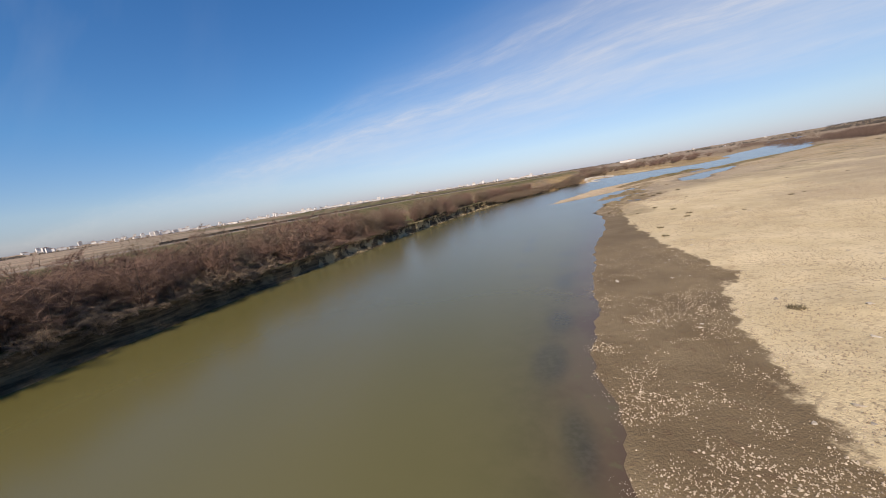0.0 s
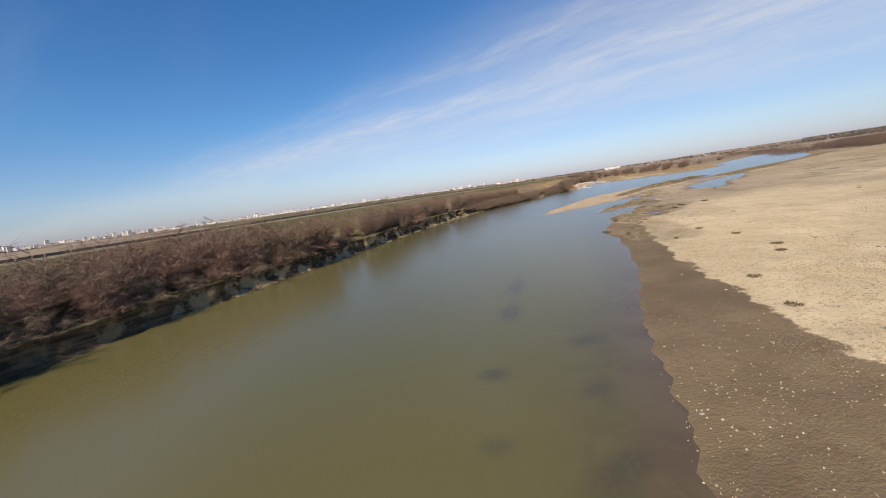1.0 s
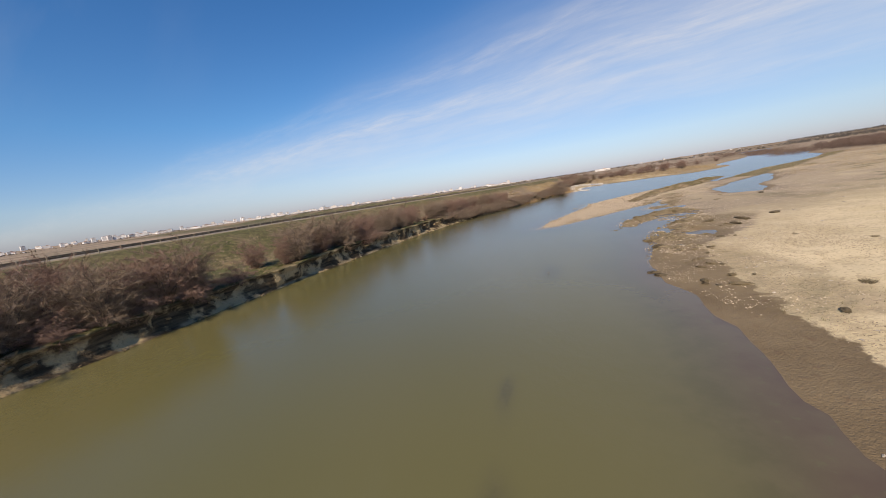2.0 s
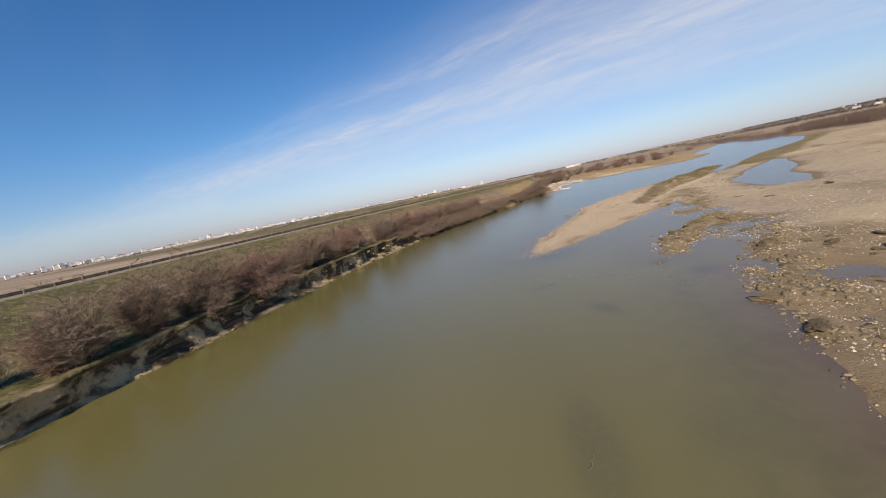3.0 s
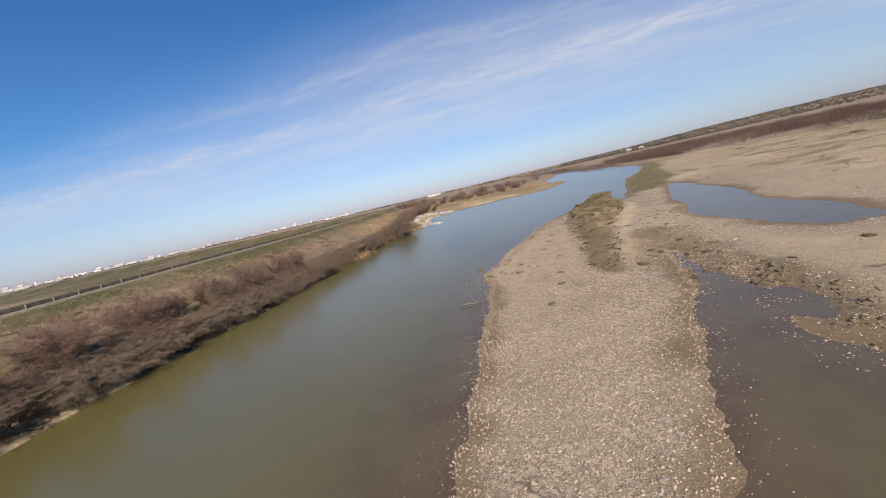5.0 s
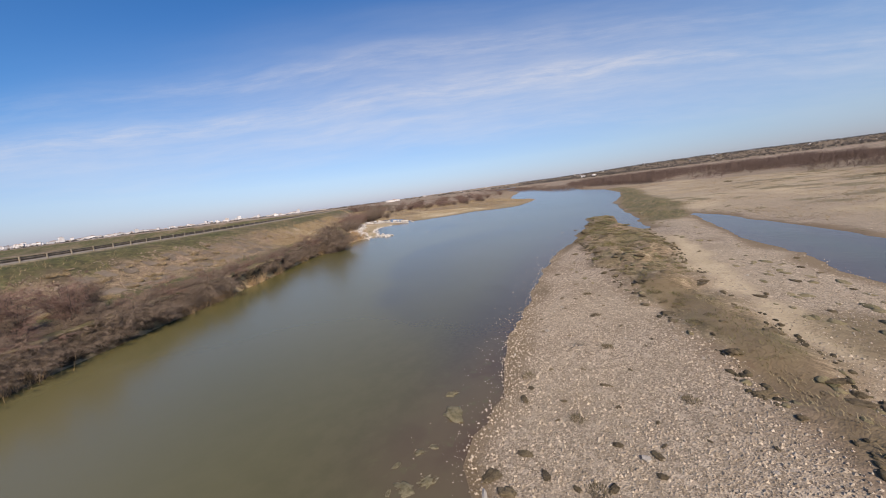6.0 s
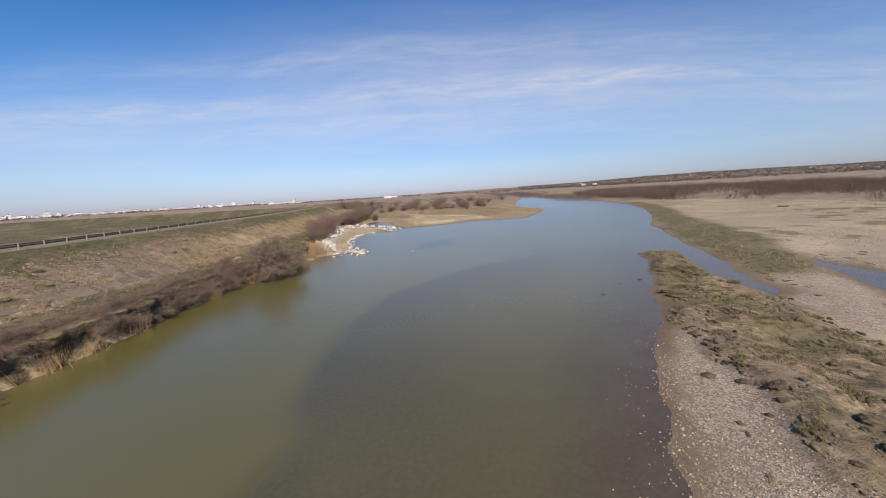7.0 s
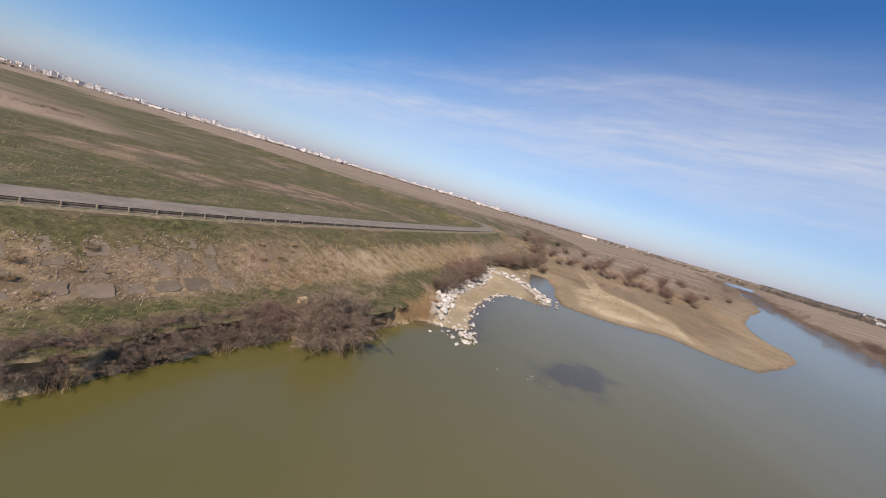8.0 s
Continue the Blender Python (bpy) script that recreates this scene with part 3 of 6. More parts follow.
    for x, y, rx, ry, top, turn in SHOALS:
        c, s = math.cos(turn), math.sin(turn)
        d = p - np.array((x, y)) * K
        q = np.hypot((d[:, 0] * c + d[:, 1] * s) / (rx * K), (-d[:, 0] * s + d[:, 1] * c) / (ry * K)) + 0.7 * rough
        k = 1 - step(0.35, 1.35, q)
        shoal = np.maximum(shoal, k)
        bed = np.where(k > 0, bed * (1 - k) + np.maximum(bed, -top - 0.08 * np.maximum(0, -rough)) * k, bed)
    bar = signed(p, SHOAL_LINE) + 1.6 * rough + 1.2 * wide
    within = between(p, SHOAL_EDGE)
    k = step(-0.8, 2.0, bar) * (1 - 0.5 * step(5.0, 20.0, within))
    shoal = np.maximum(shoal, k * (1 - 0.6 * step(6, 18, within)))
    bed = np.where(k > 0, bed * (1 - k) + np.maximum(bed, -0.13 - 0.012 * np.clip(within, 0, 20) - 0.16 * np.maximum(0, -rough)) * k, bed)
    z = np.where(dl > 0, left, np.where(dr > 0, right, bed))
    # far hills beyond the right bank, flat country elsewhere
    far, az = np.hypot(p[:, 0] - 40, p[:, 1] - 90), np.degrees(np.arctan2(p[:, 0] - 40, p[:, 1] - 90))
    hills = step(1300, 2600, far) * step(48, 78, az) * step(150, 120, az) * (0.75 + 0.5 * lattice(p, 900, 11, 3)) * 29
    hills += step(1500, 3000, far) * step(18, 45, az) * step(90, 60, az) * 20 * (0.6 + 0.7 * lattice(p, 700, 12, 3))
    hills += step(1500, 3000, far) * step(-75, -60, az) * step(-30, -45, az) * 14
    z = z + hills + step(150, 500, far) * 0.8 * ((dl > 0) | (dr > 0))
    # cover
    cover = {}
    edge_noise = 3.0 * rough
    over_sand = inside(p, np.concatenate([SAND_EDGE, plan((-20, -400), (900, -400), (900, 420), (60, 84), (44, 68))]))
    sand_d = np.where(over_sand, 1, -1) * between(p, SAND_EDGE) + 0.25 * edge_noise
    onright = (dr > -0.4) & (dl < 0)
    upstream = step(66 * K, 46 * K, p[:, 1] - 0.35 * p[:, 0])
    inland = np.clip(dr, 0, 999)
    streaks = lattice(p * (0.5, 1.0), 6, 21, 4)
    sand = onright * step(-1.2, -0.4, sand_d) * upstream * (1 - 0.85 * step(14, 40, inland + 30 * (streaks - 0.5)))
    sandpatch = step(0.56, 0.68, lattice(p, 13, 8, 3)) * step(3, 8, dr) * onright
    sand = np.maximum(sand, 0.3 * sandpatch)
    sand = np.maximum(sand, step(0.5, 4, signed(p, SPIT_SAND)) * (dl > 0) * 0.95)
    sand = np.maximum(sand, 0.6 * onright * step(1.3, 0.3, between(p, SAND_STRIP) + 2.6 * rough) * (dr > 0.5))
    sand = np.maximum(sand, onright * (0.2 + 0.35 * step(0.4, 0.62, lattice(p, 7, 222, 4))) * step(1.5, 5, dr) * step(52, 44, p[:, 1] * 0.84 - p[:, 0] * 0.55) * step(150, 90, inland))
    track = between(p, plan((219, 531), (180, 387), (157, 330), (140, 285), (128, 248), (122, 232)))
    sand = np.maximum(sand, spit * (dl > 0) * (0.42 * step(15, 7, dl + 2.0 * rough + 3 * wide) + 0.12) * step(0.3, 1.2, dl) * step(420, 260, p[:, 1]))
    sand = np.maximum(sand, spit * (dl > 0) * 0.85 * step(3.4, 1.6, track + 1.5 * rough))
    sand = np.maximum(sand, 0.85 * groyne * (1 - spit) * (dl > 0))
    mud = onright * (1 - step(0.6, 1.2, sand_d)) * step(66 * K, 58 * K, p[:, 1]) * step(18, 13, inland)
    wet = onright * step(1.5, 0.3, dr + 0.8 * edge_noise) * 0.85
    mud = np.maximum(mud, wet)
    mud = np.maximum(mud, onright * 0.9 * step(1.1, 0.4, between(p, WET_RUN) + 1.2 * rough))
    mud = np.maximum(mud, onright * step(2.0, 6.0, 7.5 - between(p, POOL, True) + edge_noise) * (1 - step(-1, 1, p[:, 0] * 0.55 - p[:, 1] * 0.84 + 58)) * 0.6)
    mud = np.maximum(mud, 0.8 * step(1100, 1900, far) * step(40, 60, az))
    mud = np.where((dl < 0) & (dr < 0), np.maximum(0.75, shoal), mud)
    grass = step(-0.6, 1.4, isle + 0.9 * edge_noise) * (0.22 + 0.55 * step(0.47, 0.6, lattice(p, 3.2, 31, 4))) * (dr > 0.3)
    straw = step(-0.8, 1.0, isle + 0.9 * edge_noise) * (dr > 0.3) * 0.95
    strip = step(-1.5, 1.5, signed(p, GREEN_STRIP) + edge_noise) * (dr > 0.2)
    grass, straw = np.maximum(grass, 0.8 * strip), np.maximum(straw, 0.6 * strip)
    tongue = step(3.4, 1.2, between(p, plan((64, 108), (58.5, 103.5), (55, 98.5), (51, 93), (46.5, 88.5), (41, 83), (37, 79.5))) + 0.9 * edge_noise) * (dr > -0.1)
    grass, straw, mud = np.maximum(grass, 0.3 * tongue), np.maximum(straw, 0.55 * tongue), np.maximum(mud, 0.3 * tongue)
    inlet = step(4.6, 2.0, between(p, plan((46, 84), (43, 80), (44, 74), (38, 71.5), (35, 68.5), (32.6, 64), (30.5, 60), (29, 55.5), (28.5, 51))) + 1.4 * edge_noise) * (dr > -0.1)
    grass, straw, mud = np.maximum(grass, 0.25 * inlet), np.maximum(straw, 0.4 * inlet), np.maximum(mud, 0.35 * inlet)
    specks = step(0.6, 0.68, lattice(p, 3.2, 41, 3)) * step(6, 14, dr) * step(60, 84, p[:, 1]) * step(150, 130, p[:, 1])
    grass = np.maximum(grass, 0.6 * specks * onright)
    meadow = (dl > 0) * step(0.42, 0.56, lattice(p, 6, 51, 4) + 0.12 * step(4.5, 1.0, off) + 0.05 * (1 - step(4, 10, dl)) + 0.10 * step(128, 96, p[:, 1]))
    tan = (dl > 0) * step(0.44, 0.58, lattice(p * (1, 1), 4, 61, 4) - 0.05 * step(128, 96, p[:, 1])) * 0.85
    slope_down = step(112 * K, 140 * K, p[:, 1] + 24 * (lattice(p, 9, 223, 3) - 0.5)) * step(2.6, 4.2, off + 2 * rough) * step(11.0, 8.6, off + 2 * rough)
    crest = step(0.9, 1.4, off) * step(6.4, 4.0, off + 3.5 * rough)
    ribs = step(178 * K, 186 * K, p[:, 1]) * step(248 * K, 238 * K, p[:, 1]) * step(4.6, 5.6, off + rough) * step(11, 9.6, off) * (off > 0) * (dl > 0)
    row = ((p @ np.array((0.36, 0.93)) + 0.5 * rough) / 1.9) % 1.0
    sand = np.maximum(sand, ribs * (0.45 + 0.5 * step(0.06, 0.2, row) * step(0.6, 0.4, row)))
    meadow = np.maximum(meadow * (1 - 0.8 * slope_down), 0.85 * crest)
    tan = np.maximum(tan * (1 - 0.7 * crest), slope_down * (1 - 0.55 * ribs) * (0.08 + 0.6 * step(0.45, 0.6, lattice(p, 3.2, 66, 3)) + 0.3 * step(170 * K, 182 * K, p[:, 1])))
    foot = (dl > 0) * step(9.5, 11.5, off + 2 * rough) * step(150 * K, 170 * K, p[:, 1]) * (1 - past)
    meadow, tan = np.maximum(meadow, 0.75 * foot), tan * (1 - 0.6 * foot)
    tan = np.where(low > 0.5, (1 - 0.75 * step(0.3, 0.8, sand)) * (0.35 + 0.6 * step(0.45, 0.6, lattice(p, 20, 65, 2))), tan)
    meadow = np.where(low > 0.5, meadow * 0.25, meadow)
    behind = (dl > 0) & (off < -6.8)
    meadow = np.where(behind, 0.95 * step(0.36, 0.54, lattice(p, 20, 71, 4) + 0.1) * step(150, 110, -off + 60 * wide), meadow)
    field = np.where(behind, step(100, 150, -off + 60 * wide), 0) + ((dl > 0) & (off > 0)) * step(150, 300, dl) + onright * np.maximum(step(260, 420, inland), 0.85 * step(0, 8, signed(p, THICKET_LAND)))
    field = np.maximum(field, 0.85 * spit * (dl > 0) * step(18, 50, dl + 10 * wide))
    grass = np.maximum(grass, meadow * 0.9)
    straw = np.maximum(straw, tan)
    gravel = onright * (1 - sand) * (1 - np.clip(straw, 0, 1)) * (1 - 0.8 * mud) * step(-0.2, 0.4, dr) * step(400, 200, inland)
    gravel = np.maximum(gravel, 0.8 * shoal * (dl < 0))
    straw = np.maximum(straw, onright * 0.55 * step(0.5, 0.66, lattice(p, 30, 81, 3)) * step(25, 60, inland))
    cover["one"] = np.stack([np.clip(sand, 0, 1), np.clip(grass, 0, 1), np.clip(mud, 0, 1)], 1)
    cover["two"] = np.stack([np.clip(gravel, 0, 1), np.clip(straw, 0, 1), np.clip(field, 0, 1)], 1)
    cover["shoal"] = shoal
    zone = (p[:, 1] < 62) & onright
    cover["dry"] = np.where(zone & (upstream > 0.5), np.clip(sand_d, -4, 4), 4.0)
    cover["wet"] = np.where(zone & (dr > 0.8), np.clip(sand_d, -4, 4), -4.0)
    cover["inlet"], cover["tongue"] = inlet, tongue
    cover["dl"], cover["dr"], cover["off"], cover["isle"], cover["sand_d"] = dl, dr, off, isle, sand_d
    return z, cover


def spread(lo, hi, stepsize, reach, growth=1.1):
    inner = np.arange(lo, hi + 1e-6, stepsize)
    out, gap, far = [], stepsize, 0.0
    while far < reach:
        gap *= growth
        far += gap
        out.append(far)
    out = np.array(out)
    return np.concatenate([lo - out[::-1], inner, inner[-1] + out])


XS, YS = spread(-32, 172, 0.64, 4700), spread(-8, 250, 0.64, 4700)
def finer(line, lo, hi):
    mid = (line[1:] + line[:-1]) / 2
    return np.sort(np.concatenate([line, mid[(mid > lo) & (mid < hi)]]))


XS, YS = finer(XS, 3, 44), finer(YS, -6, 34)
GX, GY = np.meshgrid(XS, YS)
SITES = np.stack([GX.ravel(), GY.ravel()], 1)
HEIGHTS, COVER = survey(SITES)


def height(x, y):
    return float(survey([(x, y)])[0][0])


def on_sheet(p):
    """Heights of the ground sheet itself, between its corners."""
    p = np.asarray(p, float).reshape(-1, 2)
    grid = HEIGHTS.reshape(len(YS), len(XS))
    i = np.clip(np.searchsorted(XS, p[:, 0]) - 1, 0, len(XS) - 2)
    j = np.clip(np.searchsorted(YS, p[:, 1]) - 1, 0, len(YS) - 2)
    fx, fy = (p[:, 0] - XS[i]) / (XS[i + 1] - XS[i]), (p[:, 1] - YS[j]) / (YS[j + 1] - YS[j])
    return (grid[j, i] * (1 - fx) + grid[j, i + 1] * fx) * (1 - fy) + (grid[j + 1, i] * (1 - fx) + grid[j + 1, i + 1] * fx) * fy


def mesh_of(name, verts, faces, material, smooth=True):
    """A mesh from arrays of corners and of triangles or quads."""
    verts, faces = np.asarray(verts, np.float32), np.asarray(faces, np.int32)
    me = bpy.data.meshes.new(name)
    n, k = faces.shape
    me.vertices.add(len(verts))
    me.vertices.foreach_set("co", verts.ravel())
    me.loops.add(n * k)
    me.loops.foreach_set("vertex_index", faces.ravel())
    me.polygons.add(n)
    me.polygons.foreach_set("loop_start", np.arange(0, n * k, k, dtype=np.int32))
    me.polygons.foreach_set("use_smooth", np.full(n, smooth))
    me.materials.append(material)
    me.update(calc_edges=True)
    return me


def quads(rows, cols):
    i = (np.arange(rows - 1)[:, None] * cols + np.arange(cols - 1)[None, :]).ravel()
    return np.stack([i, i + 1, i + cols + 1, i + cols], 1)


def colours(me, name, rgb):
    at = me.attributes.new(name, "FLOAT_COLOR", "POINT")
    at.data.foreach_set("color", np.concatenate([rgb, np.ones((len(rgb), 1))], 1).astype(np.float32).ravel())


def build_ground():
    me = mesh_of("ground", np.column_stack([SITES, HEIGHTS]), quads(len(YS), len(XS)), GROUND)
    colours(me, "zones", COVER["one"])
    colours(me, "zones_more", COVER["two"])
    for key in ("dry", "wet"):
        at = me.attributes.new(key + "_edge", "FLOAT", "POINT")
        at.data.foreach_set("value", COVER[key].astype(np.float32))
    return tagged(new("ground", me), "flat river plain of sand, gravel, mud and grass", "ground", kind="structure")


def build_water():
    f = quads(len(YS), len(XS))
    low = (HEIGHTS[f].min(1) < 0.04) & (np.abs(SITES[f[:, 0]]).max(1) < 900)
    f = f[low]
    used, f = np.unique(f, return_inverse=True)
    f = f.reshape(-1, 4)
    me = mesh_of("river_water", np.column_stack([SITES[used], np.zeros(len(used))]), f, WATER)
    at = me.attributes.new("depth", "FLOAT", "POINT")
    at.data.foreach_set("value", np.clip(-HEIGHTS[used], 0, 9).astype(np.float32))
    at = me.attributes.new("stony", "FLOAT", "POINT")
    at.data.foreach_set("value", COVER["shoal"][used].astype(np.float32))
    return tagged(new("water", me), "broad calm river of greenish-brown turbid water", "water", kind="structure")


def resample(line, gap):
    seg = np.hypot(*np.diff(line, axis=0).T)
    at = np.concatenate([[0], np.cumsum(seg)])
    s = np.arange(0, at[-1], gap)
    return np.stack([np.interp(s, at, line[:, 0]), np.interp(s, at, line[:, 1])], 1)


def normals(line):
    t = np.gradient(line, axis=0)
    t /= np.hypot(*t.T)[:, None]
    return np.stack([-t[:, 1], t[:, 0]], 1)  # to the left of the way along the line


def rounded(line, times=2):
    for _ in range(times):
        mid = np.empty((2 * len(line) - 2, 2))
        mid[0::2], mid[1::2] = 0.75 * line[:-1] + 0.25 * line[1:], 0.25 * line[:-1] + 0.75 * line[1:]
        line = np.concatenate([line[:1], mid, line[-1:]])
    return line


def build_bank():
    """The steep eroded edge of the left bank: a ribbon from the bed, up the scalloped face, over the turf lip and inland."""
    line = resample(rounded(LEFT_BANK[2:]), 0.3)
    nrm = normals(line)
    k = 9
    pad = np.pad(nrm, ((k, k), (0, 0)), "edge")
    nrm = np.stack([np.convolve(pad[:, i], np.ones(2 * k + 1) / (2 * k + 1), "valid") for i in (0, 1)], 1)
    nrm /= np.hypot(*nrm.T)[:, None]
    #          across, height as a share of the top
    profile = [(-0.9, -0.5), (-0.4, -0.2), (0.05, 0.0), (0.2, 0.05), (0.42, 0.11), (0.62, 0.2), (0.76, 0.34), (0.82, 0.48), (0.84, 0.6), (0.78, 0.72), (0.68, 0.82), (0.52, 0.9), (0.46, 0.955), (0.62, 0.99),
               (0.95, 1.0), (1.4, 1.0), (1.9, 1.0), (2.5, 1.0), (3.2, 1.0), (4.0, 1.0)]
    s = np.arange(len(line)) * 0.3
    along = np.stack([s, s * 0], 1)
    scallop = (lattice(along, 4.5, 91, 2) - 0.5) * 3.6 + (lattice(along, 1.4, 92, 2) - 0.5) * 2.0
    tall = 1 + 0.25 * (lattice(along, 14, 93, 2) - 0.5)
    rows, turf = [], []
    for j, (d, h) in enumerate(profile):
        face = step(0.05, 0.3, np.array(h)) * step(3.6, 1.6, np.array(d))
        jag = (lattice(np.stack([s, np.full_like(s, j * 0.55)], 1), 0.8, 94, 3) - 0.5)
        dist = d + face * scallop * 0.55 + 0.5 * jag * face
        foot = step(0.3, 0.0, np.array(h)) * (lattice(along, 3.0, 95, 2) - 0.5) * 0.7
        p = line + nrm * (dist - foot)[:, None]
        z = BANK_TOP * h * tall + 0.1 * jag
        if d > 1.2:
            w = float(step(1.2, 4.0, np.array(d)))
            z = z * (1 - w) + (on_sheet(p) + (0.05 if d < 3.9 else -0.12)) * w
            z = np.maximum(z, on_sheet(p) + (0.04 if d < 3.9 else -0.12))
        rows.append(np.column_stack([p, z]))
        turf.append(np.full(len(s), float(step(0.93, 0.99, np.array(h)))))
    v = np.stack(rows, 1).reshape(-1, 3)
    me = mesh_of("river_bank", v, quads(len(line), len(profile)), BANK)
    at = me.attributes.new("turf", "FLOAT", "POINT")
    at.data.foreach_set("value", np.stack(turf, 1).ravel().astype(np.float32))
    return tagged(new("river_bank", me), "steep eroded earth bank with undercut face and turf lip", "bank", kind="structure")


def ribbon(name, line, a, b, lift, material, label, category):
    """A strip along a line, from a to b metres to its left."""
    nrm = normals(line)
    cols = 7
    p = np.stack([line + nrm * d for d in np.linspace(a, b, cols)], 1)
    crown = 0.06 * (1 - (np.linspace(-1, 1, cols)) ** 2)
    z = np.full(p.shape[:2], CREST + lift) + crown[None, :]
    v = np.concatenate([p, z[..., None]], 2)
    v[:, 0, 2] -= 0.12
    v[:, -1, 2] -= 0.12
    me = mesh_of(name, v.reshape(-1, 3), quads(len(line), cols), material)
    return tagged(new(name, me), label, category, kind="structure")


def stand(x, y):
    """The height on which a thing stands, the bank's lip included."""
    z, c = survey([(x, y)])
    lip = BANK_TOP - 0.05 if 0.7 < c["dl"][0] < 4.0 and y < 164 else -9
    return max(float(on_sheet((x, y))[0]), lip)


ground = build_ground()
water = build_water()
river_bank = build_bank()
EDGE = resample(rounded(ROAD_EDGE[1:21]), 1.0)
road = ribbon("road", EDGE, 0.9, 6.6, 0.07, ASPHALT, "narrow worn asphalt road along the levee crest", "road")
verge = ribbon("pavement", EDGE, -0.75, 0.85, 0.03, SHOULDER, "pale gravel verge beside the levee road", "verge")


# ---- helpers for the things ----
RNG = np.random.default_rng(7)
SPIN = np.array([[math.cos(a), math.sin(a)] for a in (0, 2 * math.pi / 3, 4 * math.pi / 3)])


def part(name, data, parent, label=""):
    ob = new(name, data)
    ob.parent = parent
    return tagged(ob, label) if label else ob


def thing(name, place, label, category, group="", turn=0.0, scale=1.0):
    ob = new(name)
    ob.empty_display_size = 0.2
    ob.matrix_basis = pose(*place, 0, 0, turn) @ Matrix.Diagonal((scale, scale, scale, 1))
    return tagged(ob, label, category, group)


def mesh_bm(name, bm, material, smooth=True):
    me = bpy.data.meshes.new(name)
    bm.to_mesh(me)
    bm.free()
    me.materials.append(material)
    for p in me.polygons:
        p.use_smooth = smooth
    return me


def spikes(base, tip, width):
    """Three-sided spikes from base to tip: corners and triangles."""
    d = tip - base
    d = d / np.maximum(np.linalg.norm(d, axis=1), 1e-6)[:, None]
    side = np.cross(d, (0.31, 0.17, 0.93))
    side /= np.maximum(np.linalg.norm(side, axis=1), 1e-6)[:, None]
    up = np.cross(d, side)
    w = np.asarray(width)[:, None]
    ring = [base + w * (side * c + up * s) for c, s in SPIN]
    v = np.stack([*ring, tip], 1).reshape(-1, 3)
    i = np.arange(len(base))[:, None, None] * 4
    f = (i + np.array([[0, 1, 3], [1, 2, 3], [2, 0, 3]])[None]).reshape(-1, 3)
    return v, f


def slivers(base, tip, width, g):
    """Single thin triangles from base to tip, turned at random."""
    d = tip - base
    side = np.cross(d, g.normal(0, 1, d.shape))
    side *= (np.asarray(width) / np.maximum(np.linalg.norm(side, axis=1), 1e-6))[:, None]
    v = np.stack([base - side, base + side, tip], 1).reshape(-1, 3)
    return v, np.arange(len(v)).reshape(-1, 3)


def limbs(lines, sides=4):
    """Tapered tubes along lists of (points, first radius, last radius)."""
    verts, faces, n = [], [], 0
    for pts, r0, r1 in lines:
        pts = np.asarray(pts)
        t = np.gradient(pts, axis=0)
        t /= np.linalg.norm(t, axis=1)[:, None]
        side = np.cross(t, (0.31, 0.93, 0.17))
        side /= np.linalg.norm(side, axis=1)[:, None]
        up = np.cross(t, side)
        r = np.linspace(r0, r1, len(pts))[:, None]
        for k in range(len(pts)):
            for q in range(sides):
                a = 2 * math.pi * q / sides
                verts.append(pts[k] + r[k] * (side[k] * math.cos(a) + up[k] * math.sin(a)))
        for k in range(len(pts) - 1):
            for q in range(sides):
                b, c = n + k * sides + q, n + k * sides + (q + 1) % sides
                faces.append((b, c, c + sides, b + sides))
        n += len(pts) * sides
    return np.array(verts), np.array(faces)


def shrub_meshes(seed, tall, wide, stems, twigs, twig_material, droop=0.0, thick=1.0):
    """Bare shrub: thin stems that rise and fan out from one root, side shoots, and a haze of twigs."""
    g = np.random.default_rng(seed)
    lines, base, tip, width = [], [], [], []
    for _ in range(stems):
        a, lean = g.uniform(0, 2 * math.pi), g.uniform(0.1, 1.0)
        length = tall * g.uniform(0.55, 1.0) * (1 - 0.3 * lean)
        out = np.array((math.cos(a), math.sin(a), 0.0))
        s = np.linspace(0, 1, 6)[:, None]
        pts = out * (wide * lean * s**1.1) + np.array((0, 0, 1.0)) * length * (s - droop * lean * s**2.2)
        pts[1:] += g.normal(0, 0.04 * tall, (5, 3)) * s[1:]
        pts[:, :2] += g.normal(0, 0.2, 2)
        pts[0, 2] = -0.25
        lines.append((pts, 0.008 * tall, 0.0016 * tall))
        for _ in range(11):
            k = g.uniform(0.05, 1.0)
            i = min(int(k * 5), 4)
            at = pts[i] + (pts[i + 1] - pts[i]) * (k * 5 - i)
            b = g.uniform(0, 2 * math.pi)
            way = np.array((math.cos(b), math.sin(b), g.uniform(-0.1, 0.9) - 0.8 * droop)) + 0.5 * out
            way /= np.linalg.norm(way)
            reach = tall * g.uniform(0.14, 0.32)
            base.append(at[None])
            tip.append((at + way * reach)[None])
            width.append(np.array([0.0032 * tall]))
            m = g.uniform(0.1, 1.0, twigs)[:, None]
            start = at + way * reach * m
            d = g.normal(0, 1, (twigs, 3)) * (1, 1, 0.7) + way * 0.9 + np.array((0, 0, 0.45 - 1.2 * droop))
            d /= np.linalg.norm(d, axis=1)[:, None]
            base.append(start)
            tip.append(start + d * (tall * g.uniform(0.05, 0.155, twigs))[:, None])
            width.append(g.uniform(0.0012, 0.0026, twigs) * tall * thick)
    v, f = limbs(lines, 3)
    stem_mesh = mesh_of("trunk", v, f, BARK)
    v, f = slivers(np.concatenate(base), np.concatenate(tip), np.concatenate(width), g)
    return stem_mesh, mesh_of("crown", v, f, twig_material, False)


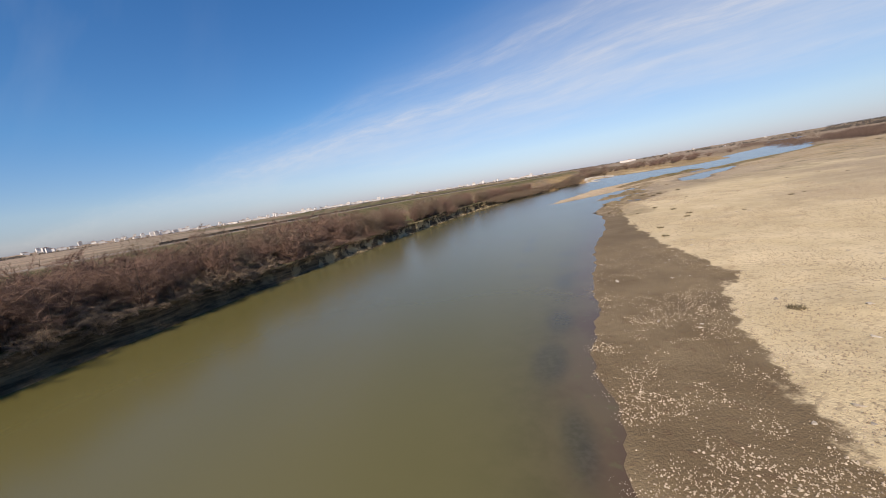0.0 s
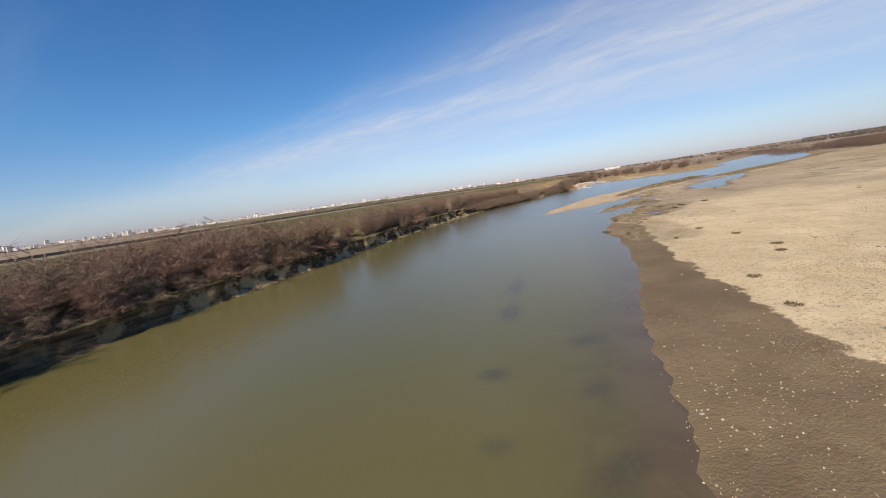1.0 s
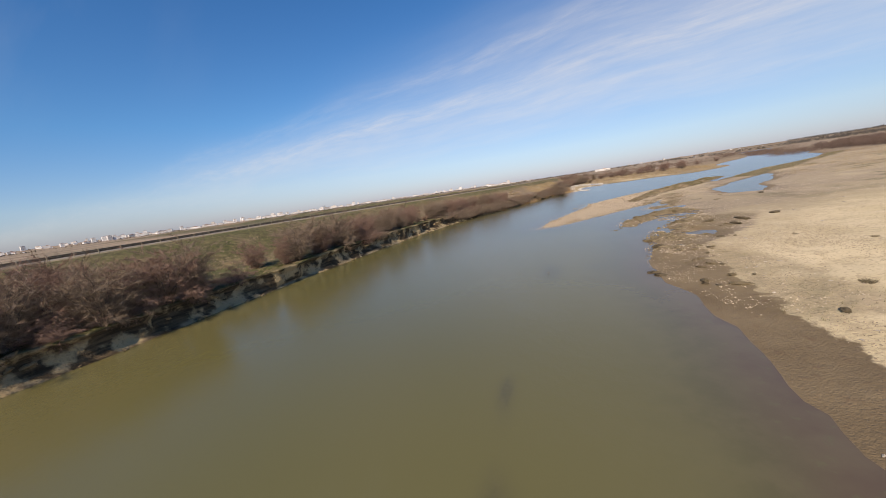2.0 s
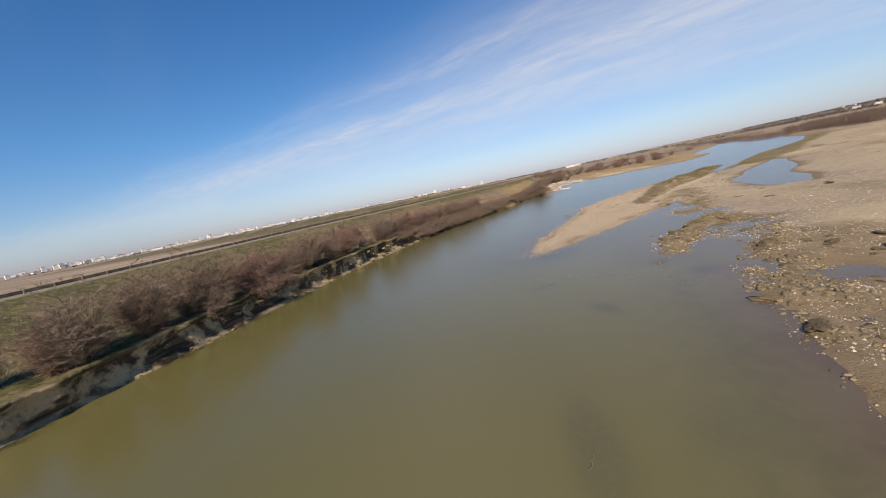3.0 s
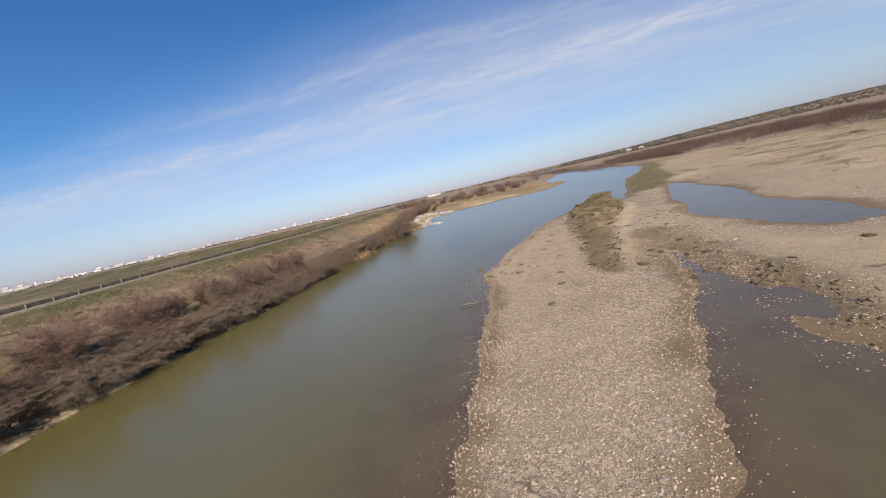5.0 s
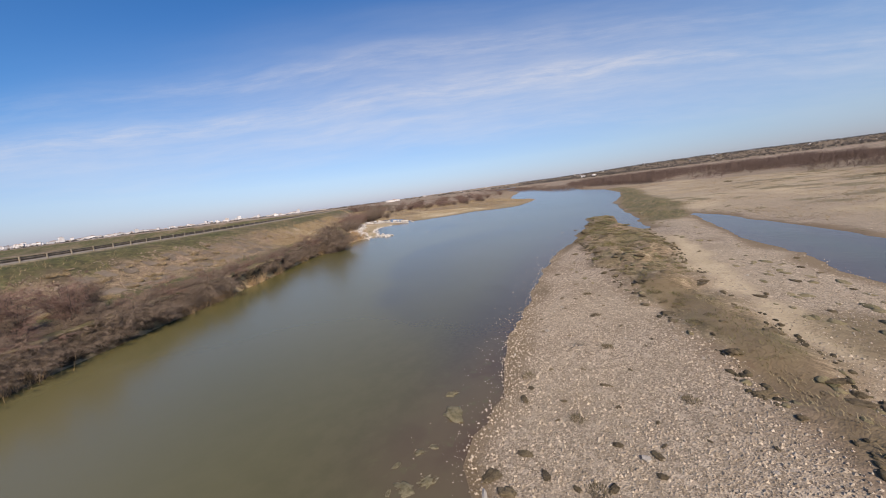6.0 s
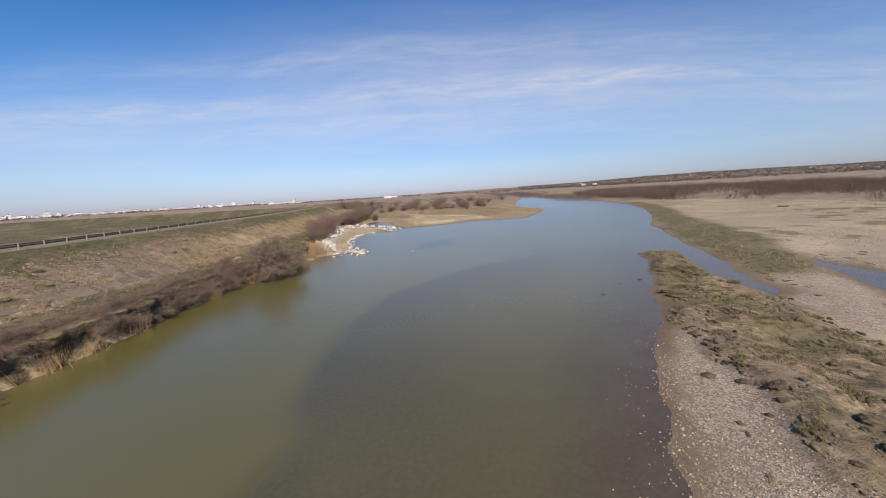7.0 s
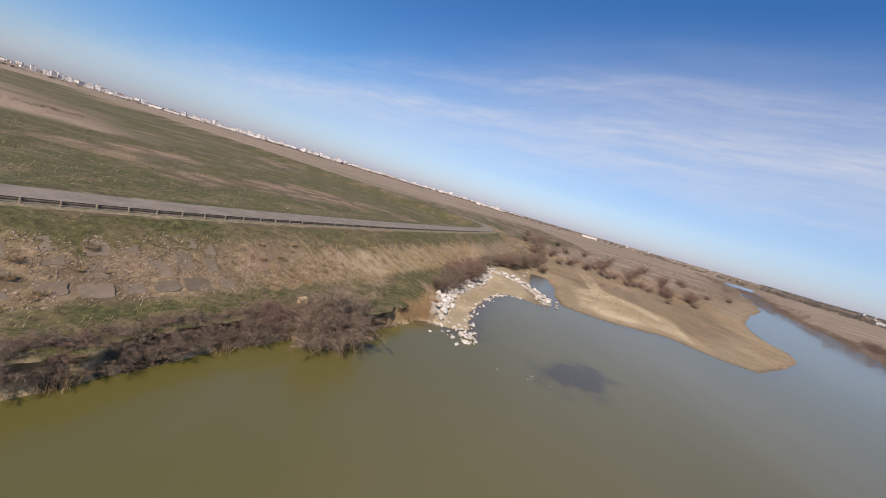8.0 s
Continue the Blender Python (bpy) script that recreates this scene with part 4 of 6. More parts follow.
def make_shrub(kind, x, y, scale, label, group, sink=0.0, category="shrub", foot=None, wide=1.0):
    ob = thing("shrub", (x, y, max(stand(x, y) - sink, -0.1) if foot is None else foot), label, category, group, float(RNG.uniform(0, 360)), scale)
    ob.matrix_basis = ob.matrix_basis @ Matrix.Diagonal((wide, wide, 1, 1))
    part("trunk", kind[0], ob)
    part("crown", kind[1], ob)
    return ob


def inland(x, y, least):
    """A plan point beside the left bank, moved to at least that many metres behind its edge."""
    p = np.array((x, y), float) * K
    best, way = 1e9, None
    for a, b in zip(LEFT_BANK[:-1], LEFT_BANK[1:]):
        ab = b - a
        s = np.clip(((p - a) @ ab) / (ab @ ab), 0, 1)
        q = a + s * ab
        if np.hypot(*(p - q)) < best:
            nrm = np.array((-ab[1], ab[0])) / np.hypot(*ab)
            best, way = np.hypot(*(p - q)), (q, nrm, (p - q) @ nrm)
    q, nrm, d = way
    return q + nrm * max(d, least)


def rock_mesh(name, seed, material, flat=0.75, count=14, rough=0.25):
    g = np.random.default_rng(seed)
    bm = bmesh.new()
    for p in g.normal(0, 1, (count, 3)):
        p = p / np.linalg.norm(p) * (1 + g.uniform(-rough, rough))
        bm.verts.new((p[0] * 0.5, p[1] * 0.5 * g.uniform(0.75, 1.0), p[2] * 0.5 * flat))
    res = bmesh.ops.convex_hull(bm, input=bm.verts)
    bmesh.ops.delete(bm, geom=[v for v in bm.verts if not v.link_faces], context="VERTS")
    return mesh_bm(name, bm, material, False)


def join_shrubs(placed, label):
    """Many shrubs in the depth of a thicket, which nobody could count, as one mesh: stems and twigs."""
    verts, faces, mats, n = [], [], [], 0
    for kind, m in placed:
        for slot, me in enumerate(kind):
            co = np.empty(len(me.vertices) * 3, np.float32)
            me.vertices.foreach_get("co", co)
            a = np.array(m)
            verts.append(co.reshape(-1, 3) @ a[:3, :3].T + a[:3, 3])
            idx = np.empty(len(me.loops), np.int32)
            me.loops.foreach_get("vertex_index", idx)
            f = idx.reshape(-1, 3 if slot else 4)
            f = f if slot else np.concatenate([f[:, :3], f[:, [0, 2, 3]]])
            faces.append(f + n)
            mats.append(np.full(len(f), slot if slot == 0 else (1 if me.materials[0] == TWIG_RED else 2)))
            n += len(co) // 3
    me = mesh_of("thicket", np.concatenate(verts), np.concatenate(faces), BARK, False)
    me.materials.append(TWIG_RED)
    me.materials.append(TWIG_GREY)
    me.polygons.foreach_set("material_index", np.concatenate(mats).astype(np.int32))
    return tagged(new("thicket", me), label, "thicket", kind="stuff")


# ---- shrubs of the left bank ----
TALL = [shrub_meshes(s, 4.5, 2.4, 24, 40, TWIG_RED if s % 2 else TWIG_GREY) for s in (11, 12, 13, 14)]
SMALL = [shrub_meshes(s, 2.9, 2.2, 24, 34, TWIG_RED if s == 21 else TWIG_GREY, 0.6) for s in (21, 22, 23)]
BROAD = [shrub_meshes(31, 4.2, 3.1, 60, 42, TWIG_GREY, 0.6)]

TALL_DEEP = [shrub_meshes(s, 4.6, 2.3, 20, 17, TWIG_RED if s % 2 else TWIG_GREY, 0.0, 1.15) for s in (41, 42, 43)]
TALL_FAR = [shrub_meshes(s, 4.6, 2.3, 14, 9, TWIG_RED if s % 2 else TWIG_GREY, 0.0, 2.4) for s in (51, 52, 53)]

line = resample(rounded(LEFT_BANK[1:11]), 1.0)
nrm = normals(line)
deep_rows = []
stands = np.flatnonzero((line[:, 1] > -30) & (line[:, 1] < 59))
for deep, step_by, most in ((1.5, 2.2, 1.0), (4.2, 2.8, 1.12), (7.4, 3.2, 0.98), (11.0, 3.8, 0.92)):
    at = 0.0
    while at < len(stands) - 1:
        i = stands[int(at)]
        p = line[i] + nrm[i] * (deep + RNG.uniform(-1.1, 1.1)) + RNG.normal(0, 0.4, 2)
        if deep > 5 and line[i, 1] < 55:
            size = float(most * RNG.uniform(0.78, 1.16))
            deep_rows.append((TALL_DEEP[int(RNG.integers(3))], pose(*p, stand(*p), 0, 0, float(RNG.uniform(0, 360))) @ Matrix.Diagonal((size, size, size, 1))))
        elif deep < 4 or line[i, 1] < 55:
            make_shrub(TALL[int(RNG.integers(3))], *p, float(most * RNG.uniform(0.78, 1.16)), "tall bare reddish-brown willow shrub in a bankside thicket", "thicket on the bank")
        at += step_by * RNG.uniform(0.75, 1.3)
join_shrubs(deep_rows, "dense thicket of tall bare reddish-brown willow shrubs behind the bank")
for x, y, d, s in ((-3.4, 76, 1.4, 0.95), (-1.6, 80, 2.2, 1.0), (0.2, 84.5, 2.8, 1.05), (1.6, 89.5, 1.8, 0.75), (4.3, 96.5, 1.9, 0.85), (6.8, 98.6, 3.2, 0.9), (8.8, 104, 2.4, 0.8),
                   (5.0, 109, 6.0, 0.8), (8.0, 112.5, 5.4, 0.85), (12.6, 113.4, 2.4, 0.9), (14.8, 116.6, 2.6, 0.85), (17.4, 121, 2.4, 0.8), (20, 127.5, 5, 0.7), (26, 131.5, 2.6, 0.7), (29.2, 135, 2.4, 0.7),
                   (22, 125, 3.4, 0.7), (24.5, 129, 4.6, 0.62), (27, 132, 5.4, 0.66), (31, 138, 4.2, 0.6), (33, 140, 3.4, 0.66), (36.5, 143.5, 3.6, 0.55), (21, 122, 5.6, 0.6), (28.5, 136.5, 3.2, 0.72), (35, 141.5, 2.4, 0.62), (30, 143, 7, 0.5), (2, 103, 8, 0.6)):
    make_shrub(TALL[int(RNG.integers(4))], *inland(x, y, d), s * 1.12, "bare reddish-brown shrub on the grassy bank edge", "shrubs on the bank")
line = resample(rounded(LEFT_BANK[6:18]), 1.0)
nrm = normals(line)
at = 8.0
while at < len(line) - 4:
    i = int(at)
    gap = 55.5 < line[i, 1] < 66
    p = line[i] + nrm[i] * RNG.uniform(1.2, 5.0)
    if line[i, 1] > 56 and not gap:
        make_shrub(TALL[int(RNG.integers(4))], *p, float(RNG.uniform(0.42, 0.95) * (1.0 if line[i, 1] < 95 else 0.7)), "bare reddish-brown shrub on the grassy bank edge", "shrubs on the bank")
    at += RNG.uniform(1.5, 3.6)
line = resample(rounded(LEFT_BANK[1:13]), 1.0)
nrm = normals(line)
for i in [int(k) for k in np.flatnonzero((line[:, 1] > -20) & (line[:, 1] < 54))[::3]] + [int(k) for k in np.flatnonzero((line[:, 1] >= 54) & (line[:, 1] < 84))[::4] if lattice(line[k:k + 1], 9, 212, 2)[0] > 0.46]:
    make_shrub(SMALL[int(RNG.integers(3))], *(line[i] + nrm[i] * RNG.uniform(0.75, 1.3)), float(RNG.uniform(0.8, 1.2)), "low bare shrub drooping over the bank's edge", "thicket on the bank", 0.3)
line = resample(rounded(LEFT_BANK[13:24]), 1.0)
nrm = normals(line)
for i in range(3, len(line) - 6):
    p = line[i] + nrm[i] * RNG.uniform(0.75, 2.0)
    make_shrub(SMALL[int(RNG.integers(3))], *p, float(RNG.uniform(0.5, 0.85)), "low dark drooping bare shrub over the water's edge", "shrubs at the water", 0.5)
line = resample(rounded(LEFT_BANK[13:22]), 1.0)
nrm = normals(line)
for i in range(2, len(line) - 2):
    x, y = line[i] + nrm[i] * RNG.uniform(0.0, 0.75)
    if not (136 < y < 142 or y < 108):
        make_shrub(SMALL[int(RNG.integers(1, 3))], x, y, float(RNG.uniform(0.5, 0.8) * (1.0 if y > 139 else 1.3)), "dark tangled bare shrub on the bank's foot", "shrubs at the water", foot=float(RNG.uniform(0.25, 0.95)))
make_shrub(BROAD[0], 61.9 * K, 170.4 * K, 1.4, "broad bare grey-brown willow bush leaning over the water", "", foot=0.25)
make_shrub(SMALL[1], 63.2 * K, 171.4 * K, 0.95, "low bare shrub under the broad willow bush", "shrubs at the water", foot=0.2)
make_shrub(SMALL[2], 60.6 * K, 169.4 * K, 0.9, "low bare shrub under the broad willow bush", "shrubs at the water", foot=0.2)
make_shrub(SMALL[0], *inland(57.4, 168.2, 1.0), 1.0, "low bare shrub beside a sandstone boulder", "shrubs at the water", 0.4)
for x, y, s in ((73.4, 195, 0.7), (75.5, 199, 0.95), (76.5, 203, 1.0), (79.5, 208, 1.1), (81, 212, 0.95), (83.5, 217, 0.9), (87, 230, 0.75), (91, 236, 0.8), (94, 239, 0.9), (99, 244, 1.1), (104, 250, 1.1), (109, 256, 1.1), (97.5, 240, 0.8), (101.5, 247, 1.1), (106, 255, 1.1), (112, 263, 0.95), (117, 271, 0.8), (110, 249, 0.6), (121, 284, 0.8)):
    make_shrub(TALL[int(RNG.integers(4))], x * K, y * K, s, "bare brown shrub beside the rock groyne", "shrubs at the groyne", wide=1.25)
for x, y, s in ((145, 292, 1.0), (148, 297, 1.1), (152, 290, 1.0), (156, 276, 0.9), (161, 280, 0.8), (167, 283, 0.9), (171, 273, 1.1), (175, 277, 1.0), (161, 258, 0.6), (186, 279, 1.1), (190, 284, 1.2), (195, 288, 1.1),
                (164, 314, 1.1), (169, 322, 1.2), (175, 338, 1.2), (182, 342, 1.2), (140, 320, 1.1), (133, 305, 0.9), (151, 283, 0.8), (158, 290, 0.9), (180, 268, 0.8), (166, 276, 0.7), (178, 284, 0.9), (142, 300, 0.9), (156, 305, 1.0), (150, 312, 0.9), (186, 292, 1.0), (202, 296, 1.0), (210, 330, 1.3), (222, 345, 1.3), (240, 352, 1.2), (250, 368, 1.3), (135, 340, 1.2), (126, 300, 1.2), (120, 292, 1.1), (131, 318, 1.2), (127, 330, 1.2), (140, 350, 1.3), (148, 364, 1.3), (160, 352, 1.2), (128, 282, 0.9), (136, 290, 1.0), (172, 300, 1.1), (178, 312, 1.2), (188, 322, 1.2), (196, 310, 1.1), (200, 340, 1.3), (215, 360, 1.4), (232, 380, 1.4), (205, 380, 1.4), (182, 372, 1.3), (168, 388, 1.4), (150, 400, 1.4), (262, 340, 1.0), (228, 318, 0.9)):
    make_shrub(TALL_FAR[int(RNG.integers(3))], x * K, y * K, s * 0.85, "bare reddish-brown shrub on the sandy spit", "shrubs on the spit", wide=1.8)


# ---- woods and scrub far off ----
def scrub(name, points, tall, twigs, material, label, reach=0.5, thick=0.012):
    g = np.random.default_rng(3)
    n = len(points)
    z = on_sheet(points)
    h = tall * g.uniform(0.6, 1.15, n) * (0.55 + 0.9 * lattice(points, 14, 104, 3))
    foot = np.repeat(np.column_stack([points, z]), twigs, 0)
    hh = np.repeat(h, twigs)
    rise = g.uniform(0.0, 0.6, n * twigs) * hh
    base = foot + np.column_stack([g.normal(0, 0.22, (n * twigs, 2)) * hh[:, None], rise])
    way = np.column_stack([g.normal(0, reach, (n * twigs, 2)) * hh[:, None] * 0.5, hh * g.uniform(0.25, 0.5, n * twigs)])
    v, f = spikes(base, base + way, thick * hh)
    return tagged(new(name, mesh_of(name, v, f, material, False)), label, "scrub", kind="stuff")


def behind_line(line, count, depth, gap):
    """Points scattered to the right of a line, up to a depth."""
    ln = resample(rounded(line), gap)
    nr = normals(ln)
    i = RNG.integers(0, len(ln), count)
    return ln[i] + nr[i] * (depth * RNG.uniform(0, 1, count) ** 1.3)[:, None] + RNG.normal(0, 1.2, (count, 2))


pts = np.column_stack([RNG.uniform(105, 420, 5200), RNG.uniform(225, 520, 5200)])
clear = survey(pts)[1]["dl"]
pts = pts[(clear > 14) & (lattice(pts, 26, 105, 3) > RNG.uniform(0.42, 0.62, len(pts)))]
scrub("scrub", pts, 1.5, 9, FAR_TWIG, "low brown scrub scattered over the plain behind the spit", 0.8, 0.02)
pts = behind_line(THICKET_EDGE, 12500, 110.0, 2.0)
pts = pts[lattice(pts, 22, 103, 3) > RNG.uniform(0.3, 0.6, len(pts))]
scrub("thicket", pts, 4.3, 13, FAR_TWIG, "wide belt of bare reddish-brown scrub behind the gravel plain")
far_a = behind_line(plan((330, 420), (380, 470), (520, 640), (700, 900)), 900, -60.0, 6.0)
scrub("scrub", far_a, 3.6, 9, FAR_TWIG, "bare brown scrub along the far left bank")
far_b = behind_line(plan((640, 690), (430, 460), (345, 365), (318, 318), (275, 268), (246, 243)), 2600, -22.0, 3.0)
scrub("scrub", far_b, 2.6, 10, FAR_TWIG, "dark bare scrub on the cut bank of the river bend")
ang = np.radians(RNG.uniform(-62, 118, 3800))
rad = RNG.uniform(1350, 2600, 3800)
pts = np.column_stack([40 + rad * np.sin(ang), 90 + rad * np.cos(ang)])
keep = lattice(pts, 260, 101, 2) > 0.5
scrub("far_woods", pts[keep], 6.5, 9, FAR_WOOD, "distant bare grey-brown trees between town and fields", 0.9, 0.1)
ang, rad = np.radians(RNG.uniform(-62, 24, 2600)), RNG.uniform(1250, 1750, 2600)
pts = np.column_stack([40 + rad * np.sin(ang), 90 + rad * np.cos(ang)])
pts = pts[lattice(pts, 150, 102, 3) > 0.46]
scrub("far_woods", pts, 3.4, 8, FAR_WOOD, "dark bare trees in front of the distant town", 0.9, 0.1)
ang, rad = np.radians(RNG.uniform(46, 116, 7000)), RNG.uniform(1400, 3300, 7000)
pts = np.column_stack([40 + rad * np.sin(ang), 90 + rad * np.cos(ang)])
scrub("far_woods", pts, 8.0, 7, FAR_WOOD, "dark bare woods on the distant hillside", 1.1, 0.06)
ang, rad = np.radians(RNG.uniform(-60, 20, 260)), RNG.uniform(170, 800, 260)
pts = np.column_stack([40 + rad * np.sin(ang), 90 + rad * np.cos(ang)])
keep = lattice(pts * (1, 2.5), 60, 111, 2) > 0.58
pts = pts[keep & (survey(pts)[1]["off"] < -30)]
scrub("hedge", pts, 1.6, 14, TWIG_GREY, "low dark bushes on the fields behind the levee", 0.9)


for back_off, count in ((58.0, 260), (96.0, 320), (150.0, 380)):
    ln = resample(rounded(ROAD_EDGE[5:17]), 1.0)
    nr = normals(ln)
    i = RNG.integers(0, len(ln), count)
    pts = ln[i] + nr[i] * (back_off + RNG.normal(0, 0.03 * back_off, count))[:, None]
    pts = pts[lattice(pts, 24, int(back_off), 2) > 0.5]
    scrub("hedge", pts, 1.3, 16, TWIG_GREY, "low dark hedge between the fields behind the levee", 0.9, 0.02)


# ---- stones, reeds and grass ----
def scatter(x0, x1, y0, y1, count):
    p = np.column_stack([RNG.uniform(x0, x1, count), RNG.uniform(y0, y1, count)])
    return p, survey(p)


OCTA = np.array([(1, 0, 0), (-1, 0, 0), (0, 1, 0), (0, -1, 0), (0, 0, 1), (0, 0, -1)], float)
OCTA_FACES = np.array([(0, 2, 4), (2, 1, 4), (1, 3, 4), (3, 0, 4)])  # the upper half: stones lie half sunk


def pebbles(name, p, lo, hi, label, material=None, floor=-9.0):
    n = len(p)
    size = lo + (hi - lo) * RNG.uniform(0, 1, n) ** 2.5
    a = RNG.uniform(0, math.pi, n)
    v = OCTA[None] * (1 + RNG.uniform(-0.3, 0.3, (n, 6, 1)))
    v = v * np.stack([size * 0.6, size * RNG.uniform(0.32, 0.55, n), size * RNG.uniform(0.22, 0.36, n)], 1)[:, None]
    tilt = RNG.normal(0, 0.25, n)
    v[..., 2] += v[..., 0] * tilt[:, None]
    c, s = np.cos(a)[:, None], np.sin(a)[:, None]
    v = np.stack([v[..., 0] * c - v[..., 1] * s, v[..., 0] * s + v[..., 1] * c, v[..., 2]], 2)
    v[:, :4, 2] -= 0.02
    v += np.column_stack([p, np.maximum(on_sheet(p), floor) + 0.02])[:, None]
    f = (np.arange(n)[:, None, None] * 6 + OCTA_FACES[None]).reshape(-1, 3)
    return tagged(new(name, mesh_of(name, v.reshape(-1, 3), f, material or STONE, False)), label, "gravel", kind="stuff")


p, (z, c) = scatter(24 * K, 80 * K, 84 * K, 140 * K, 330000)
keep = (c["dr"] > -1.6) & (c["dl"] < 0) & (c["isle"] < 0.4) & (p[:, 0] < RNG.uniform(52, 73, len(p))) & (c["two"][:, 0] + 0.8 * (c["dr"] < 0.6) > RNG.uniform(0.1, 0.9, len(p))) & (p[:, 1] * 0.84 - p[:, 0] * 0.55 > 47) & ((c["dr"] > 0.1) | (RNG.uniform(0, 1, len(p)) < 0.4 * np.exp(np.minimum(c["dr"], 0) / 0.6)))
pebbles("gravel", p[keep][:120000], 0.024, 0.105, "pale grey-tan river gravel on the bar", floor=-0.02)
p, (z, c) = scatter(2, 24, -6, 30, 170000)
clump = 0.45 * lattice(p, 0.7, 121, 3) + 0.55 * lattice(p, 3.6, 122, 3)
reach = 11 + 9 * RNG.normal(0, 0.6, len(p)) ** 2
keep = (c["dr"] > -0.5) & (c["dl"] < 0) & (c["sand_d"] < 0.5) & (clump > RNG.uniform(0.38, 0.56, len(p)) + 0.05 * step(1.0, 4.0, c["dr"])) & (p[:, 1] < reach)
pebbles("gravel", p[keep][:80000], 0.018, 0.075, "pale pebbles strewn over wet brown mud", varied("washed_pebbles", (0.16, 0.115, 0.077), (0.58, 0.49, 0.38), 6.0, 0.7, by="island"))
p, (z, c) = scatter(6, 50, -6, 62, 330000)
clump = 0.5 * lattice(p, 1.6, 123, 3) + 0.5 * lattice(p, 9, 124, 2)
keep = (c["dr"] > 0) & (c["sand_d"] > 0) & (clump > RNG.uniform(0.4, 0.75, len(p)))
pebbles("gravel", p[keep][:70000], 0.025, 0.085, "scattered brown pebbles on the dry sand flat", varied("dusty_pebbles", (0.14, 0.105, 0.07), (0.40, 0.32, 0.23), 6.0, 0.85, by="island"))
p, (z, c) = scatter(7, 30, -5, 26, 90000)
clump = 0.5 * lattice(p, 0.9, 125, 3) + 0.5 * lattice(p * (1.0, 0.4), 1.6, 126, 3)
keep = (c["sand_d"] > -1.4) & (c["dr"] > 0) & (clump > RNG.uniform(0.38, 0.62, len(p)) + 0.1 * step(1.5, 6.0, c["sand_d"]))
pebbles("gravel", p[keep][:26000], 0.012, 0.042, "small dark and pale pebbles strewn along the sand's edge", varied("mixed_pebbles", (0.11, 0.08, 0.052), (0.46, 0.37, 0.26), 6.0, 0.85, by="island"))
p = plan((29.5, 87.3)) + np.column_stack([RNG.normal(0, 0.9, 1200), RNG.normal(0, 0.8, 1200)]) @ np.array(((0.92, -0.4), (0.4, 0.92)))
p = p[survey(p)[1]["dr"] < 0.1]
pebbles("gravel", p, 0.03, 0.1, "pale stones breaking the water at the bar's tip", floor=-0.022)
p, (z, c) = scatter(30, 130, 5, 125, 90000)
keep = (c["dr"] > 0.5) & (c["dl"] < 0) & (c["two"][:, 0] > RNG.uniform(0.2, 1.0, len(p))) & (p[:, 1] * 0.84 - p[:, 0] * 0.55 < 50)
pebbles("gravel", p[keep][:30000], 0.05, 0.16, "coarse gravel spread over the plain")
p, (z, c) = scatter(60 * K, 90 * K, 140 * K, 182 * K, 14000)
keep = (z > -0.35) & (c["dl"] < 0) & (c["dr"] < 0) & (RNG.uniform(0, 1, len(p)) < 0.45)
pebbles("gravel", p[keep][:2600], 0.08, 0.2, "dark stones on a shoal just under the water", DRIFT)

def lumps(name, p, lo, hi, material, label, category, floor=-0.06, long=(0.8, 1.6), flat=(0.35, 0.75), along=None):
    """Many rounded, uneven lumps of turf or mud, half sunk, as one mesh."""
    bm = bmesh.new()
    bmesh.ops.create_icosphere(bm, subdivisions=2, radius=0.5)
    unit, f = np.array([v.co[:] for v in bm.verts]), np.array([[v.index for v in q.verts] for q in bm.faces])
    bm.free()
    n, k = len(p), len(unit)
    size = lo + (hi - lo) * RNG.uniform(0, 1, n) ** 1.8
    v = unit[None] * (1 + RNG.uniform(-0.28, 0.28, (n, k, 1)))
    v = v * np.stack([size * RNG.uniform(*long, n), size * RNG.uniform(0.6, 1.0, n), size * RNG.uniform(*flat, n)], 1)[:, None]
    a = RNG.uniform(0, math.pi, n) if along is None else along + RNG.normal(0, 0.22, n)
    c, s = np.cos(a)[:, None], np.sin(a)[:, None]
    v = np.stack([v[..., 0] * c - v[..., 1] * s, v[..., 0] * s + v[..., 1] * c, v[..., 2]], 2)
    v += np.column_stack([p, np.maximum(on_sheet(p), floor)])[:, None]
    me = mesh_of(name, v.reshape(-1, 3), (np.arange(n)[:, None, None] * k + f[None]).reshape(-1, 3), material, True)
    return tagged(new(name, me), label, category, kind="stuff")


COBBLES = [rock_mesh("stone", 40 + i, COBBLE, 0.55, 12, 0.15) for i in range(6)]
p, (z, c) = scatter(3, 66, -2, 118, 9000)
keep = (c["dr"] > 0.15) & (c["dl"] < 0) & (c["one"][:, 1] < 0.4) & (c["dr"] < 22)
for (x, y), h in list(zip(p[keep], on_sheet(p[keep])))[:280]:
    ob = part("stone", COBBLES[int(RNG.integers(6))], ground)
    s = 0.11 + 0.16 * float(RNG.uniform(0, 1)) ** 3
    ob.matrix_basis = pose(x, y, h + 0.06 * s, 0, 0, float(RNG.uniform(0, 360))) @ Matrix.Diagonal((s * 1.2, s, s, 1))


